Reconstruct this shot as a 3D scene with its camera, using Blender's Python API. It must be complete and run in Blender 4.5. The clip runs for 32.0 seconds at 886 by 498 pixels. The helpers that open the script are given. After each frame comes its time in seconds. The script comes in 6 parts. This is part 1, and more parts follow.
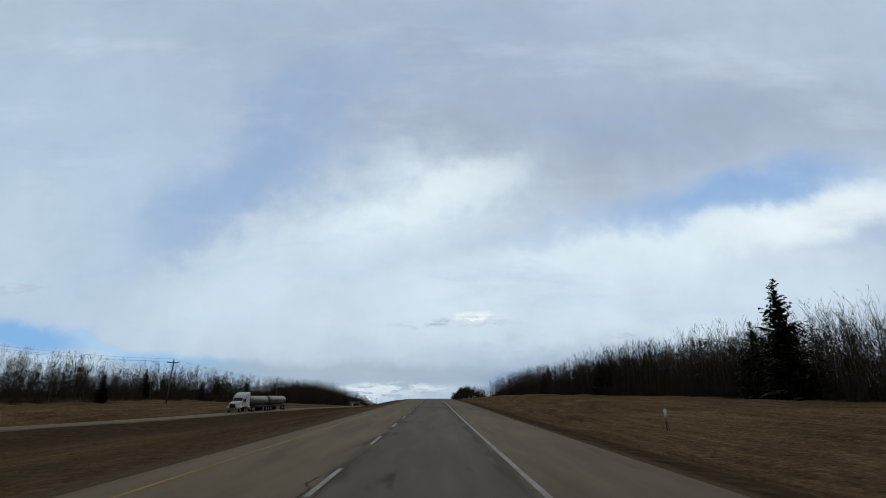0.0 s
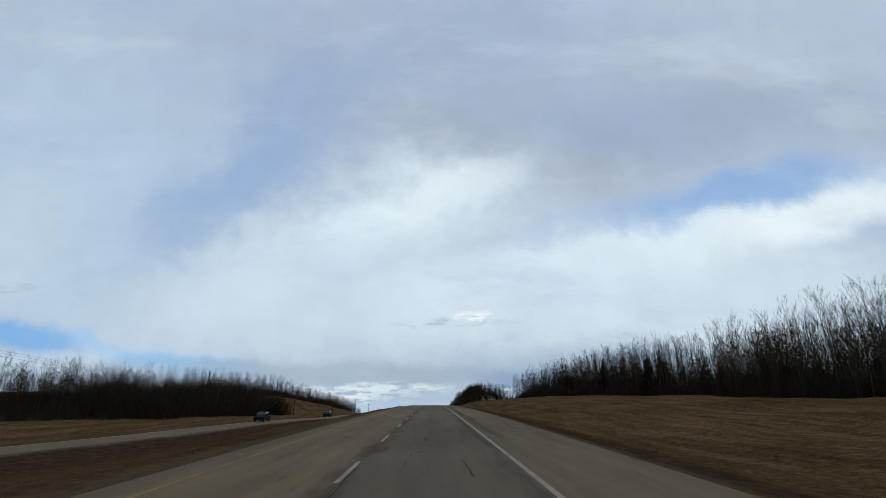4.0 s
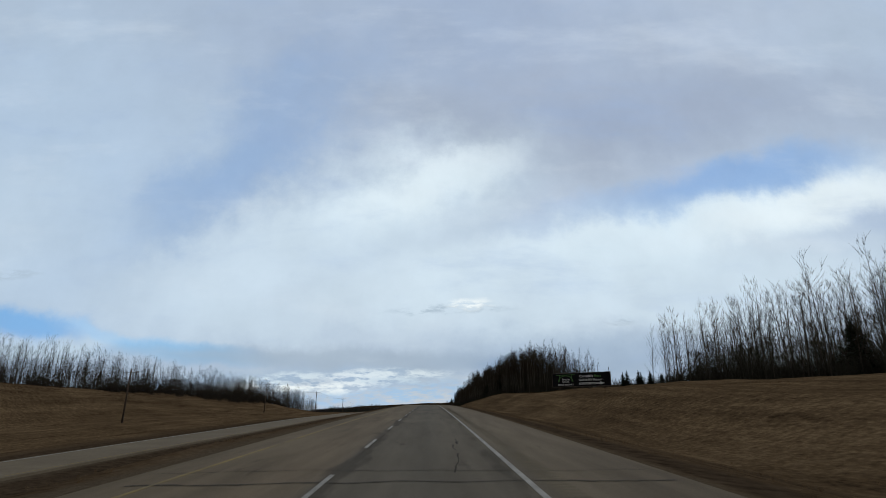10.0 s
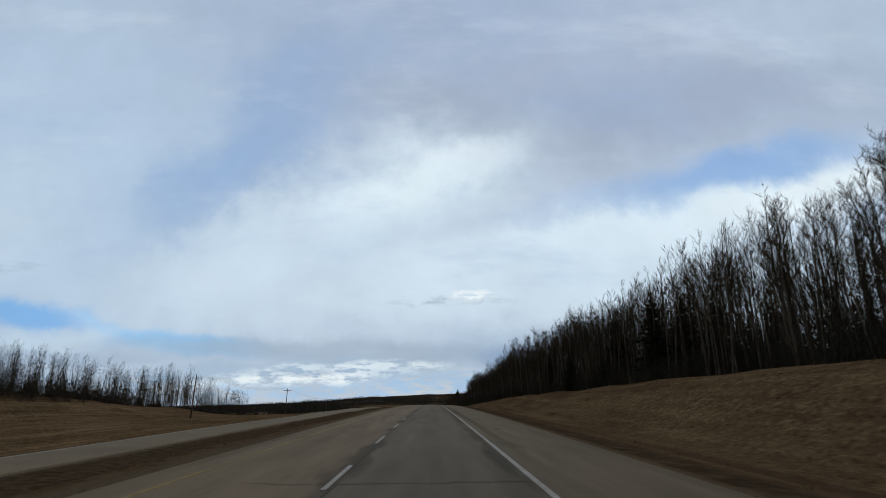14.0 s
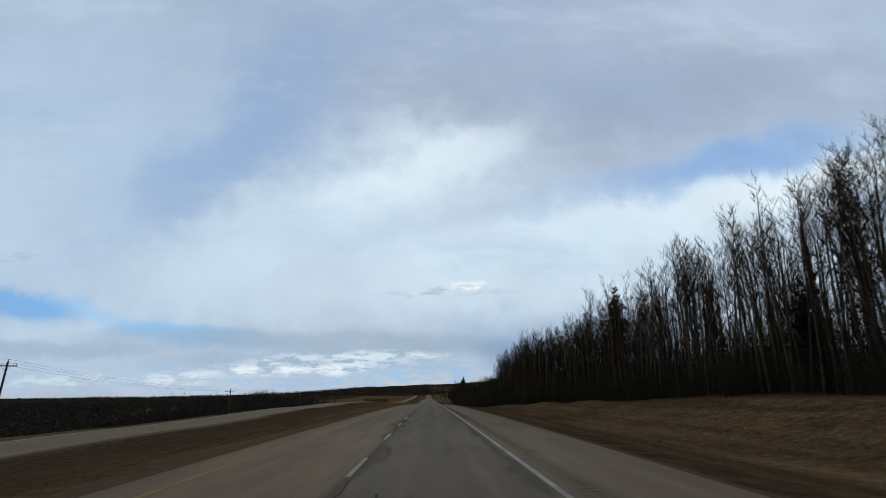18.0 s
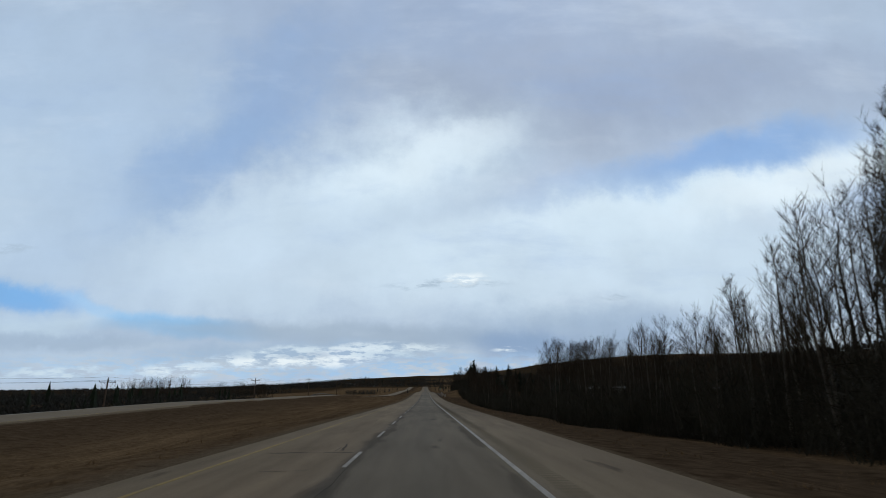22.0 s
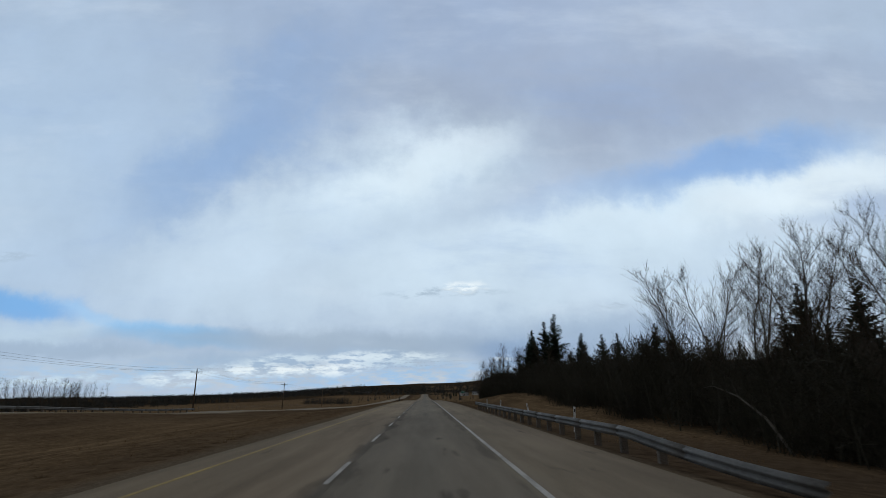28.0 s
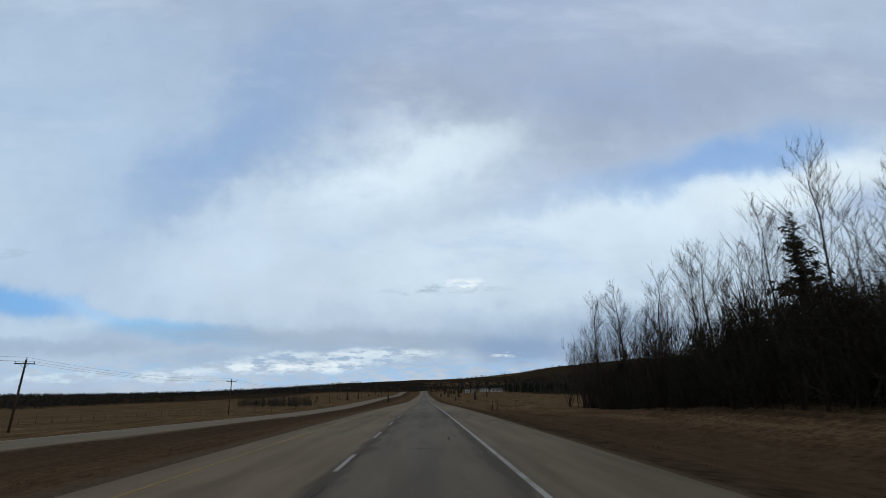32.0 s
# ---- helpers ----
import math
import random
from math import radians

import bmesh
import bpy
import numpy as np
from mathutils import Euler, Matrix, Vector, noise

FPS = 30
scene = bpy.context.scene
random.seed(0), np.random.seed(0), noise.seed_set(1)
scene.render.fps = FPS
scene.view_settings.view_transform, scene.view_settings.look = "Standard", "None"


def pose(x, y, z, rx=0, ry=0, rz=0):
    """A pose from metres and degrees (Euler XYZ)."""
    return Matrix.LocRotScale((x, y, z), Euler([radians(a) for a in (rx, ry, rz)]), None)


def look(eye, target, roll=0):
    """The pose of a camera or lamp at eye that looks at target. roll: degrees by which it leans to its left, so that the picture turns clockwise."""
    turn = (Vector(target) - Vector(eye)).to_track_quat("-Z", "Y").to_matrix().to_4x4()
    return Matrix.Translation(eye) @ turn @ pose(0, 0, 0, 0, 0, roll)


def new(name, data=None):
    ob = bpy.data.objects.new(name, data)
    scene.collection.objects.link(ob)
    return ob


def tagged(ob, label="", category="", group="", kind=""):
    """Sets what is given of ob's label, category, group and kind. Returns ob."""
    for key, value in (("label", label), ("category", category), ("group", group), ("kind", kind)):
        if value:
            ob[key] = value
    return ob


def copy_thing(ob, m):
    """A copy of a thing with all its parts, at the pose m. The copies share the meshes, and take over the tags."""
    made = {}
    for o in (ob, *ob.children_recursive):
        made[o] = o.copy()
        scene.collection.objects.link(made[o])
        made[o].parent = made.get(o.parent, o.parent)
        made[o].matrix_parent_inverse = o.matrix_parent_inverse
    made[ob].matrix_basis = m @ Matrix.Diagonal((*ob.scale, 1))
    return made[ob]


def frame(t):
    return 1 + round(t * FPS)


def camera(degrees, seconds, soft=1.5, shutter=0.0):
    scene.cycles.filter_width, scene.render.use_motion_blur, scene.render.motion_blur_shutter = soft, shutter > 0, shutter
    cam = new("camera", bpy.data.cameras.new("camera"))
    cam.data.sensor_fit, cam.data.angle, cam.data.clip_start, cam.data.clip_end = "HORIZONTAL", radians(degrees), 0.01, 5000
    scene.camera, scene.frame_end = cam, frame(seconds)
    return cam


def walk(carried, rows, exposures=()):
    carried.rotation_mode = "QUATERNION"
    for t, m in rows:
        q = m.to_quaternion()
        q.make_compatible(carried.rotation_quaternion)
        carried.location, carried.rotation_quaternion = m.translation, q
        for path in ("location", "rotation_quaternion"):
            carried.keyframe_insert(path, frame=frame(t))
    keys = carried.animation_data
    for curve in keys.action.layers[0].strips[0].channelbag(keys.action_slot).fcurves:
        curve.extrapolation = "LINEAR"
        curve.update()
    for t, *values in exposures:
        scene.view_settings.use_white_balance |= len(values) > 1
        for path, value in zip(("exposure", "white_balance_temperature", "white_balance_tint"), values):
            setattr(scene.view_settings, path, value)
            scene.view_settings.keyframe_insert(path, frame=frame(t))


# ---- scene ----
PATH = [  # seconds, x, y, z, tilt, lean, turn
    (0.0, 0.14, 0.0, 1.50, 108.22, 0.0, -0.93),
    (0.5, 0.10, 16.0, 2.45, 108.28, 0.0, -0.93),
    (1.0, 0.05, 32.0, 3.43, 108.44, 0.0, -1.04),
    (1.5, 0.01, 48.0, 4.42, 108.65, 0.0, -1.09),
    (2.0, -0.01, 64.0, 5.43, 108.70, 0.0, -1.09),
    (2.5, -0.04, 80.0, 6.42, 108.54, 0.0, -1.04),
    (3.0, -0.07, 96.0, 7.41, 108.38, 0.0, -1.04),
    (3.5, -0.08, 112.0, 8.38, 108.25, 0.0, -0.96),
    (4.0, -0.08, 128.0, 9.32, 108.16, 0.0, -1.05),
    (4.5, -0.08, 144.0, 10.23, 108.08, 0.0, -1.14),
    (5.0, -0.08, 160.0, 11.11, 107.99, 0.0, -1.23),
    (5.5, -0.08, 176.0, 11.96, 107.90, 0.0, -1.32),
    (6.0, -0.08, 192.0, 12.77, 107.69, 0.0, -1.32),
    (6.5, -0.04, 208.0, 13.55, 107.53, 0.0, -1.33),
    (7.0, 0.00, 224.0, 14.30, 107.20, 0.0, -1.38),
    (7.5, 0.04, 240.0, 15.02, 107.47, 0.0, -1.33),
    (8.0, 0.09, 256.0, 15.71, 107.42, 0.0, -1.50),
    (8.5, 0.11, 272.0, 16.38, 107.20, 0.0, -1.47),
    (9.0, 0.13, 288.0, 17.01, 107.01, 0.0, -1.24),
    (9.5, 0.12, 304.0, 17.62, 107.09, 0.0, -1.30),
    (10.0, 0.10, 320.0, 18.20, 106.82, 0.0, -1.30),
    (10.5, 0.11, 336.0, 18.74, 106.66, 0.0, -1.33),
    (11.0, 0.13, 352.0, 19.25, 106.66, 0.0, -1.47),
    (11.5, 0.15, 368.0, 19.73, 106.55, 0.0, -1.42),
    (12.0, 0.18, 384.0, 20.17, 106.28, 0.0, -1.36),
    (12.5, 0.12, 400.0, 20.58, 106.33, 0.0, -1.36),
    (13.0, 0.08, 416.0, 20.96, 106.06, 0.0, -1.19),
    (13.5, 0.03, 432.0, 21.32, 106.09, 0.0, -1.19),
    (14.0, -0.02, 448.0, 21.64, 105.95, 0.0, -1.19),
    (14.5, -0.04, 464.0, 21.94, 105.84, 0.0, -1.25),
    (15.0, -0.07, 480.0, 22.21, 105.76, 0.0, -1.30),
    (15.5, -0.08, 496.0, 22.45, 105.68, 0.0, -1.35),
    (16.0, -0.10, 512.0, 22.66, 105.60, 0.0, -1.40),
    (16.5, -0.13, 528.0, 22.84, 105.51, 0.0, -1.45),
    (17.0, -0.15, 544.0, 22.99, 105.51, 0.0, -1.43),
    (17.5, -0.21, 560.0, 23.10, 105.02, 0.0, -1.26),
    (18.0, -0.25, 576.0, 23.17, 104.99, 0.0, -1.43),
    (18.5, -0.24, 592.0, 23.21, 104.85, 0.0, -1.92),
    (19.0, -0.24, 608.0, 23.21, 104.80, 0.0, -2.03),
    (19.5, -0.17, 624.0, 23.19, 104.74, 0.0, -2.12),
    (20.0, -0.11, 640.0, 23.13, 104.58, 0.0, -2.12),
    (20.5, -0.03, 656.0, 23.04, 104.41, 0.0, -1.86),
    (21.0, 0.01, 672.0, 22.93, 104.46, 0.0, -1.86),
    (21.5, 0.01, 688.0, 22.79, 104.30, 0.0, -1.78),
    (22.0, -0.04, 704.0, 22.62, 104.19, 0.0, -1.78),
    (22.5, -0.06, 720.0, 22.43, 104.02, 0.0, -1.72),
    (23.0, -0.13, 736.0, 22.22, 103.96, 0.0, -1.61),
    (23.5, -0.17, 752.0, 22.00, 103.96, 0.0, -1.61),
    (24.0, -0.20, 768.0, 21.78, 104.02, 0.0, -1.72),
    (24.5, -0.20, 784.0, 21.56, 103.85, 0.0, -1.78),
    (25.0, -0.20, 800.0, 21.36, 103.96, 0.0, -1.87),
    (25.5, -0.18, 816.0, 21.18, 104.16, 0.0, -1.89),
    (26.0, -0.15, 832.0, 21.04, 104.35, 0.0, -1.88),
    (26.5, -0.12, 848.0, 20.93, 104.55, 0.0, -1.88),
    (27.0, -0.10, 864.0, 20.87, 104.74, 0.0, -1.87),
    (27.5, -0.07, 880.0, 20.85, 104.94, 0.0, -1.86),
    (28.0, -0.05, 896.0, 20.87, 105.05, 0.0, -1.83),
    (28.5, -0.06, 912.0, 20.92, 105.16, 0.0, -1.77),
    (29.0, -0.06, 928.0, 20.99, 105.40, 0.0, -1.77),
    (29.5, -0.10, 944.0, 21.07, 105.40, 0.0, -1.71),
    (30.0, -0.13, 960.0, 21.15, 105.27, 0.0, -1.83),
    (30.5, -0.10, 976.0, 21.22, 105.05, 0.0, -1.94),
    (31.0, -0.06, 992.0, 21.26, 105.05, 0.0, -1.91),
    (31.5, -0.03, 1008.0, 21.28, 104.88, 0.0, -1.89),
    (32.0, 0.00, 1024.0, 21.26, 104.74, 0.0, -1.89),
]

cam = camera(78.0, 32.0, soft=0.7, shutter=0.1)
walk(cam, [(t, pose(x, y, z, tilt, lean, turn)) for t, x, y, z, tilt, lean, turn in PATH],
     [(0.0, -0.05, 6390, 10), (12.0, -0.06, 6350, 10), (20.0, -0.07, 6210, 10), (32.0, -0.09, 6150, 10)])

# ---- sky and light ----
world = bpy.data.worlds.new("sky")
scene.world = world
world.use_nodes = True
SKY_STRENGTH = 1.0
# clouds as they hang over the road: across, up, half length, half width, tilt, colour, weight, raggedness
CLOUDS = [
    (-0.78, 0.42, 0.50, 0.40, 0.0, (0.482, 0.617, 0.77), 0.80, 0.10),
    (-0.80, 0.36, 0.16, 0.16, 70.0, (0.579, 0.698, 0.80), 0.60, 0.10),
    (0.10, 0.80, 0.60, 0.22, 4.0, (0.357, 0.445, 0.60), 0.80, 0.14),
    (0.46, 0.61, 0.62, 0.13, 3.0, (0.357, 0.425, 0.55), 0.85, 0.10),
    (0.14, 0.53, 0.26, 0.09, -14.0, (0.367, 0.435, 0.54), 0.70, 0.10),
    (-0.31, 0.58, 0.26, 0.12, 52.0, (0.26, 0.40, 0.64), 0.50, 0.18),
    (-0.42, 0.43, 0.20, 0.07, 46.0, (0.270, 0.425, 0.68), 0.50, 0.12),
    (-0.14, 0.35, 0.36, 0.12, 27.0, (0.733, 0.860, 0.93), 0.92, 0.12),
    (-0.02, 0.43, 0.20, 0.05, 24.0, (0.791, 0.901, 0.95), 0.80, 0.10),
    (-0.25, 0.25, 0.45, 0.10, 10.0, (0.608, 0.729, 0.83), 0.80, 0.08),
    (-0.20, 0.19, 0.12, 0.05, 10.0, (0.521, 0.627, 0.73), 0.55, 0.08),
    (0.44, 0.335, 0.66, 0.085, 14.0, (0.743, 0.870, 0.94), 0.95, 0.07),
    (0.78, 0.40, 0.26, 0.050, 12.0, (0.830, 0.921, 0.95), 0.80, 0.06),
    (0.52, 0.435, 0.36, 0.050, 12.0, (0.32, 0.49, 0.75), 0.55, 0.09),
    (0.66, 0.465, 0.26, 0.048, 9.0, (0.24, 0.42, 0.73), 0.66, 0.05),
    (0.45, 0.22, 0.60, 0.11, 3.0, (0.666, 0.789, 0.87), 0.80, 0.08),
    (-0.76, 0.174, 0.150, 0.026, -8.0, (0.145, 0.425, 0.82), 0.72, 0.05),
    (-0.58, 0.138, 0.10, 0.012, -22.0, (0.405, 0.627, 0.86), 0.70, 0.04),
    (-0.43, 0.106, 0.150, 0.020, -4.0, (0.251, 0.546, 0.86), 0.92, 0.03),
    (-0.70, 0.118, 0.12, 0.026, 0.0, (0.560, 0.688, 0.78), 0.85, 0.03),
    (-0.12, 0.094, 0.50, 0.022, -1.5, (0.386, 0.476, 0.57), 0.80, 0.03),
    (-0.66, 0.078, 0.22, 0.016, 1.0, (0.386, 0.486, 0.60), 0.75, 0.02),
    (0.26, 0.098, 0.26, 0.060, 0.0, (0.338, 0.445, 0.58), 0.72, 0.05),
    (0.16, 0.078, 0.09, 0.030, 4.0, (0.261, 0.374, 0.55), 0.70, 0.04),
    (-0.15, 0.034, 0.80, 0.026, 0.0, (0.386, 0.577, 0.78), 0.85, 0.015),
    (-0.20, 0.060, 0.26, 0.020, 1.0, (0.367, 0.486, 0.62), 0.85, 0.018),
    (-0.245, 0.0465, 0.161, 0.0128, 2.0, (0.849, 0.911, 0.91), 1.00, 0.012),
    (-0.155, 0.0550, 0.086, 0.0180, 5.0, (0.868, 0.931, 0.93), 1.00, 0.012),
    (-0.250, 0.0620, 0.092, 0.0105, 3.0, (0.675, 0.779, 0.83), 0.95, 0.012),
    (-0.060, 0.0670, 0.109, 0.0105, 1.0, (0.714, 0.810, 0.85), 0.95, 0.012),
    (-0.065, 0.0560, 0.092, 0.0075, 0.0, (0.579, 0.698, 0.78), 0.90, 0.010),
    (-0.215, 0.0555, 0.052, 0.0060, 2.0, (0.347, 0.445, 0.57), 0.80, 0.008),
    (-0.440, 0.0290, 0.075, 0.0128, 3.0, (0.753, 0.840, 0.87), 0.95, 0.012),
    (-0.640, 0.0250, 0.115, 0.0112, 2.0, (0.637, 0.749, 0.81), 0.90, 0.012),
    (0.150, 0.0660, 0.030, 0.0050, 2.0, (0.811, 0.891, 0.90), 0.90, 0.006),
    (0.035, 0.186, 0.11, 0.0075, 2.0, (0.444, 0.546, 0.63), 0.85, 0.012),
    (0.070, 0.196, 0.042, 0.012, 4.0, (0.917, 0.982, 0.98), 1.00, 0.012),
    (0.35, 0.163, 0.028, 0.005, 0.0, (0.425, 0.526, 0.61), 0.80, 0.010),
    (-0.79, 0.245, 0.07, 0.010, 4.0, (0.425, 0.526, 0.62), 0.70, 0.010),
]


def build_sky():
    tree = world.node_tree
    tree.nodes.clear()
    add = tree.nodes.new

    def join(a, b):
        tree.links.new(a, b)

    def math_node(op, a, b=None, clamp=False):
        n = add("ShaderNodeMath")
        n.operation, n.use_clamp = op, clamp
        for i, v in enumerate((a, b)):
            if v is None:
                continue
            if isinstance(v, (int, float)):
                n.inputs[i].default_value = v
            else:
                join(v, n.inputs[i])
        return n.outputs[0]

    coord = add("ShaderNodeTexCoord").outputs["Generated"]
    split = add("ShaderNodeSeparateXYZ")
    join(coord, split.inputs[0])
    ahead = math_node("MAXIMUM", math_node("ABSOLUTE", split.outputs[1]), 0.25)
    across, up = math_node("DIVIDE", split.outputs[0], ahead), math_node("DIVIDE", split.outputs[2], ahead)
    flat = add("ShaderNodeCombineXYZ")
    join(across, flat.inputs[0]), join(up, flat.inputs[1])
    where = flat.outputs[0]
    # the sheet of cloud seen in perspective
    high = math_node("ADD", math_node("MAXIMUM", split.outputs[2], 0.0), 0.12)
    sheet = add("ShaderNodeCombineXYZ")
    join(math_node("DIVIDE", split.outputs[0], high), sheet.inputs[0])
    join(math_node("DIVIDE", split.outputs[1], high), sheet.inputs[1])

    def fractal(vector, scale, detail, rough=0.55):
        n = add("ShaderNodeTexNoise")
        n.inputs["Scale"].default_value, n.inputs["Detail"].default_value, n.inputs["Roughness"].default_value = scale, detail, rough
        join(vector, n.inputs["Vector"])
        return n

    warp = fractal(where, 4.0, 6.0, 0.62)
    warp_fine = fractal(where, 18.0, 6.0, 0.65)
    veil = fractal(sheet.outputs[0], 0.8, 6.0, 0.55)
    blue = add("ShaderNodeTexSky")
    blue.sky_type, blue.sun_disc, blue.sun_elevation, blue.sun_rotation = "NISHITA", False, radians(38), radians(18)
    clear = add("ShaderNodeMix")
    clear.data_type, clear.blend_type = "RGBA", "MULTIPLY"
    clear.inputs[0].default_value = 1.0
    join(blue.outputs[0], clear.inputs[6])
    clear.inputs[7].default_value = (0.09, 0.09, 0.09, 1)

    def mix(fac, a, b):
        n = add("ShaderNodeMix")
        n.data_type = "RGBA"
        join(fac, n.inputs[0]), join(a, n.inputs[6])
        if isinstance(b, tuple):
            n.inputs[7].default_value = (*b, 1)
        else:
            join(b, n.inputs[7])
        return n.outputs[2]

    ramp = add("ShaderNodeMapRange")
    ramp.inputs[1].default_value, ramp.inputs[2].default_value, ramp.inputs[3].default_value, ramp.inputs[4].default_value = 0.3, 0.6, 0.72, 1.0
    join(veil.outputs["Fac"], ramp.inputs[0])
    colour = mix(ramp.outputs[0], clear.outputs[2], (0.46, 0.56, 0.68))
    # darker grey sky out of view overhead and behind, added to dim the land
    thick = add("ShaderNodeMapRange")
    thick.interpolation_type = "SMOOTHSTEP"
    thick.inputs[1].default_value, thick.inputs[2].default_value = 0.62, -0.2
    thick.inputs[3].default_value, thick.inputs[4].default_value = 0.0, 0.9
    join(split.outputs[1], thick.inputs[0])
    # small clouds near the horizon are broken into puffs
    puffs_at = add("ShaderNodeMapping")
    puffs_at.inputs["Scale"].default_value = (26.0, 95.0, 1.0)
    join(where, puffs_at.inputs[0])
    puffs = fractal(puffs_at.outputs[0], 1.0, 4.0, 0.6)
    broken = add("ShaderNodeMapRange")
    broken.inputs[1].default_value, broken.inputs[2].default_value, broken.inputs[3].default_value, broken.inputs[4].default_value = 0.42, 0.57, 0.0, 1.0
    join(puffs.outputs["Fac"], broken.inputs[0])
    for u, v, long, wide, tilt, tone, weight, ragged in CLOUDS:
        moved = add("ShaderNodeVectorMath")
        moved.operation = "MULTIPLY_ADD"
        join((warp if ragged > 0.025 else warp_fine).outputs["Color"], moved.inputs[0])
        moved.inputs[1].default_value = (ragged * 2.2, ragged * 2.2, 0)
        join(where, moved.inputs[2])
        if ragged > 0.025:
            frayed = add("ShaderNodeVectorMath")
            frayed.operation = "MULTIPLY_ADD"
            join(warp_fine.outputs["Color"], frayed.inputs[0])
            frayed.inputs[1].default_value = (ragged * 0.5, ragged * 0.5, 0)
            join(moved.outputs[0], frayed.inputs[2])
            moved = frayed
        place = add("ShaderNodeMapping")
        place.vector_type = "TEXTURE"
        place.inputs["Location"].default_value = (u + ragged * (1.35 if ragged > 0.025 else 1.1), v + ragged * (1.35 if ragged > 0.025 else 1.1), 0)
        place.inputs["Rotation"].default_value = (0, 0, radians(tilt))
        place.inputs["Scale"].default_value = (long * (1.5 if ragged > 0.09 else 1.35), wide * (1.5 if ragged > 0.09 else 1.35), 1)
        join(moved.outputs[0], place.inputs[0])
        fall = add("ShaderNodeTexGradient")
        fall.gradient_type = "SPHERICAL"
        join(place.outputs[0], fall.inputs[0])
        soft = add("ShaderNodeMapRange")
        soft.interpolation_type = "SMOOTHSTEP"
        soft.inputs[1].default_value, soft.inputs[2].default_value = 0.0, (0.95 if ragged > 0.09 else 0.75)
        soft.inputs[3].default_value, soft.inputs[4].default_value = 0.0, weight
        join(fall.outputs["Fac"], soft.inputs[0])
        amount = soft.outputs[0]
        if ragged < 0.016:
            amount = math_node("MULTIPLY", amount, broken.outputs[0])
        colour = mix(amount, colour, tone)
    # wind-drawn wisps and thinner places
    drawn = add("ShaderNodeMapping")
    drawn.inputs["Rotation"].default_value = (0, 0, radians(-24))
    drawn.inputs["Scale"].default_value = (2.2, 7.0, 1.0)
    join(where, drawn.inputs[0])
    wisps = fractal(drawn.outputs[0], 1.0, 9.0, 0.6)
    wisps.inputs["Distortion"].default_value = 0.15
    for low, high, weight, tone in ((0.50, 0.72, 0.20, (0.82, 0.89, 0.94)), (0.48, 0.26, 0.34, (0.34, 0.46, 0.68))):
        band = add("ShaderNodeMapRange")
        band.interpolation_type = "SMOOTHSTEP"
        band.inputs[1].default_value, band.inputs[2].default_value, band.inputs[3].default_value, band.inputs[4].default_value = low, high, 0.0, weight
        join(wisps.outputs["Fac"], band.inputs[0])
        colour = mix(band.outputs[0], colour, tone)
    colour = mix(thick.outputs[0], colour, (0.25, 0.243, 0.235))
    # fine texture of the cloud sheet
    grain = fractal(where, 7.0, 8.0, 0.6)
    lift = math_node("ADD", math_node("MULTIPLY", grain.outputs["Fac"], 0.24), 0.88)
    shade = add("ShaderNodeVectorMath")
    shade.operation = "SCALE"
    join(colour, shade.inputs[0]), join(lift, shade.inputs["Scale"])
    back = add("ShaderNodeBackground")
    back.inputs["Strength"].default_value = SKY_STRENGTH
    join(shade.outputs[0], back.inputs[0])
    out = add("ShaderNodeOutputWorld")
    join(back.outputs[0], out.inputs[0])


build_sky()
sun = new("sun", bpy.data.lights.new("sun", "SUN"))
sun.data.energy, sun.data.angle, sun.data.color = 0.5, radians(30), (1.0, 0.95, 0.88)
sun.matrix_world = look((0, 0, 0), (-0.25, -0.75, -0.62))

# ---- the lie of the land ----
# height of the road every 32 m along it
ROAD_Z = [0.02, 1.95, 3.95, 5.93, 7.84, 9.63, 11.29, 12.82, 14.23, 15.53, 16.72, 17.77, 18.69, 19.48, 20.16, 20.73, 21.18, 21.51, 21.69, 21.73, 21.65, 21.45, 21.14, 20.74, 20.30, 19.88, 19.56, 19.39, 19.39, 19.51, 19.67, 19.78, 19.78]


def along(s, stops):
    """Smooth value at s between stops (place, value)."""
    xs = [p[0] for p in stops]
    ys = [p[1] for p in stops]
    if s <= xs[0]:
        return ys[0]
    if s >= xs[-1]:
        return ys[-1]
    i = max(k for k in range(len(xs) - 1) if xs[k] <= s)
    f = (s - xs[i]) / (xs[i + 1] - xs[i])
    f = f * f * (3 - 2 * f)
    return ys[i] + (ys[i + 1] - ys[i]) * f


def road_z(s):
    if s < 0:
        return ROAD_Z[0] + 0.058 * s
    if s > 1024:
        d = s - 1024
        return ROAD_Z[-1] + along(d, [(0, 0.0), (220, -1.5), (560, -0.8), (900, 4.2), (1150, 3.0), (4000, 3.0)])
    i = min(int(s // 32), len(ROAD_Z) - 2)
    p1, p2 = ROAD_Z[i], ROAD_Z[i + 1]
    p0 = ROAD_Z[i - 1] if i > 0 else 2 * p1 - p2
    p3 = ROAD_Z[i + 2] if i + 2 < len(ROAD_Z) else p2
    f = (s - 32 * i) / 32
    return 0.5 * (2 * p1 + (p2 - p0) * f + (2 * p0 - 5 * p1 + 4 * p2 - p3) * f * f + (3 * p1 - p0 - 3 * p2 + p3) * f ** 3)


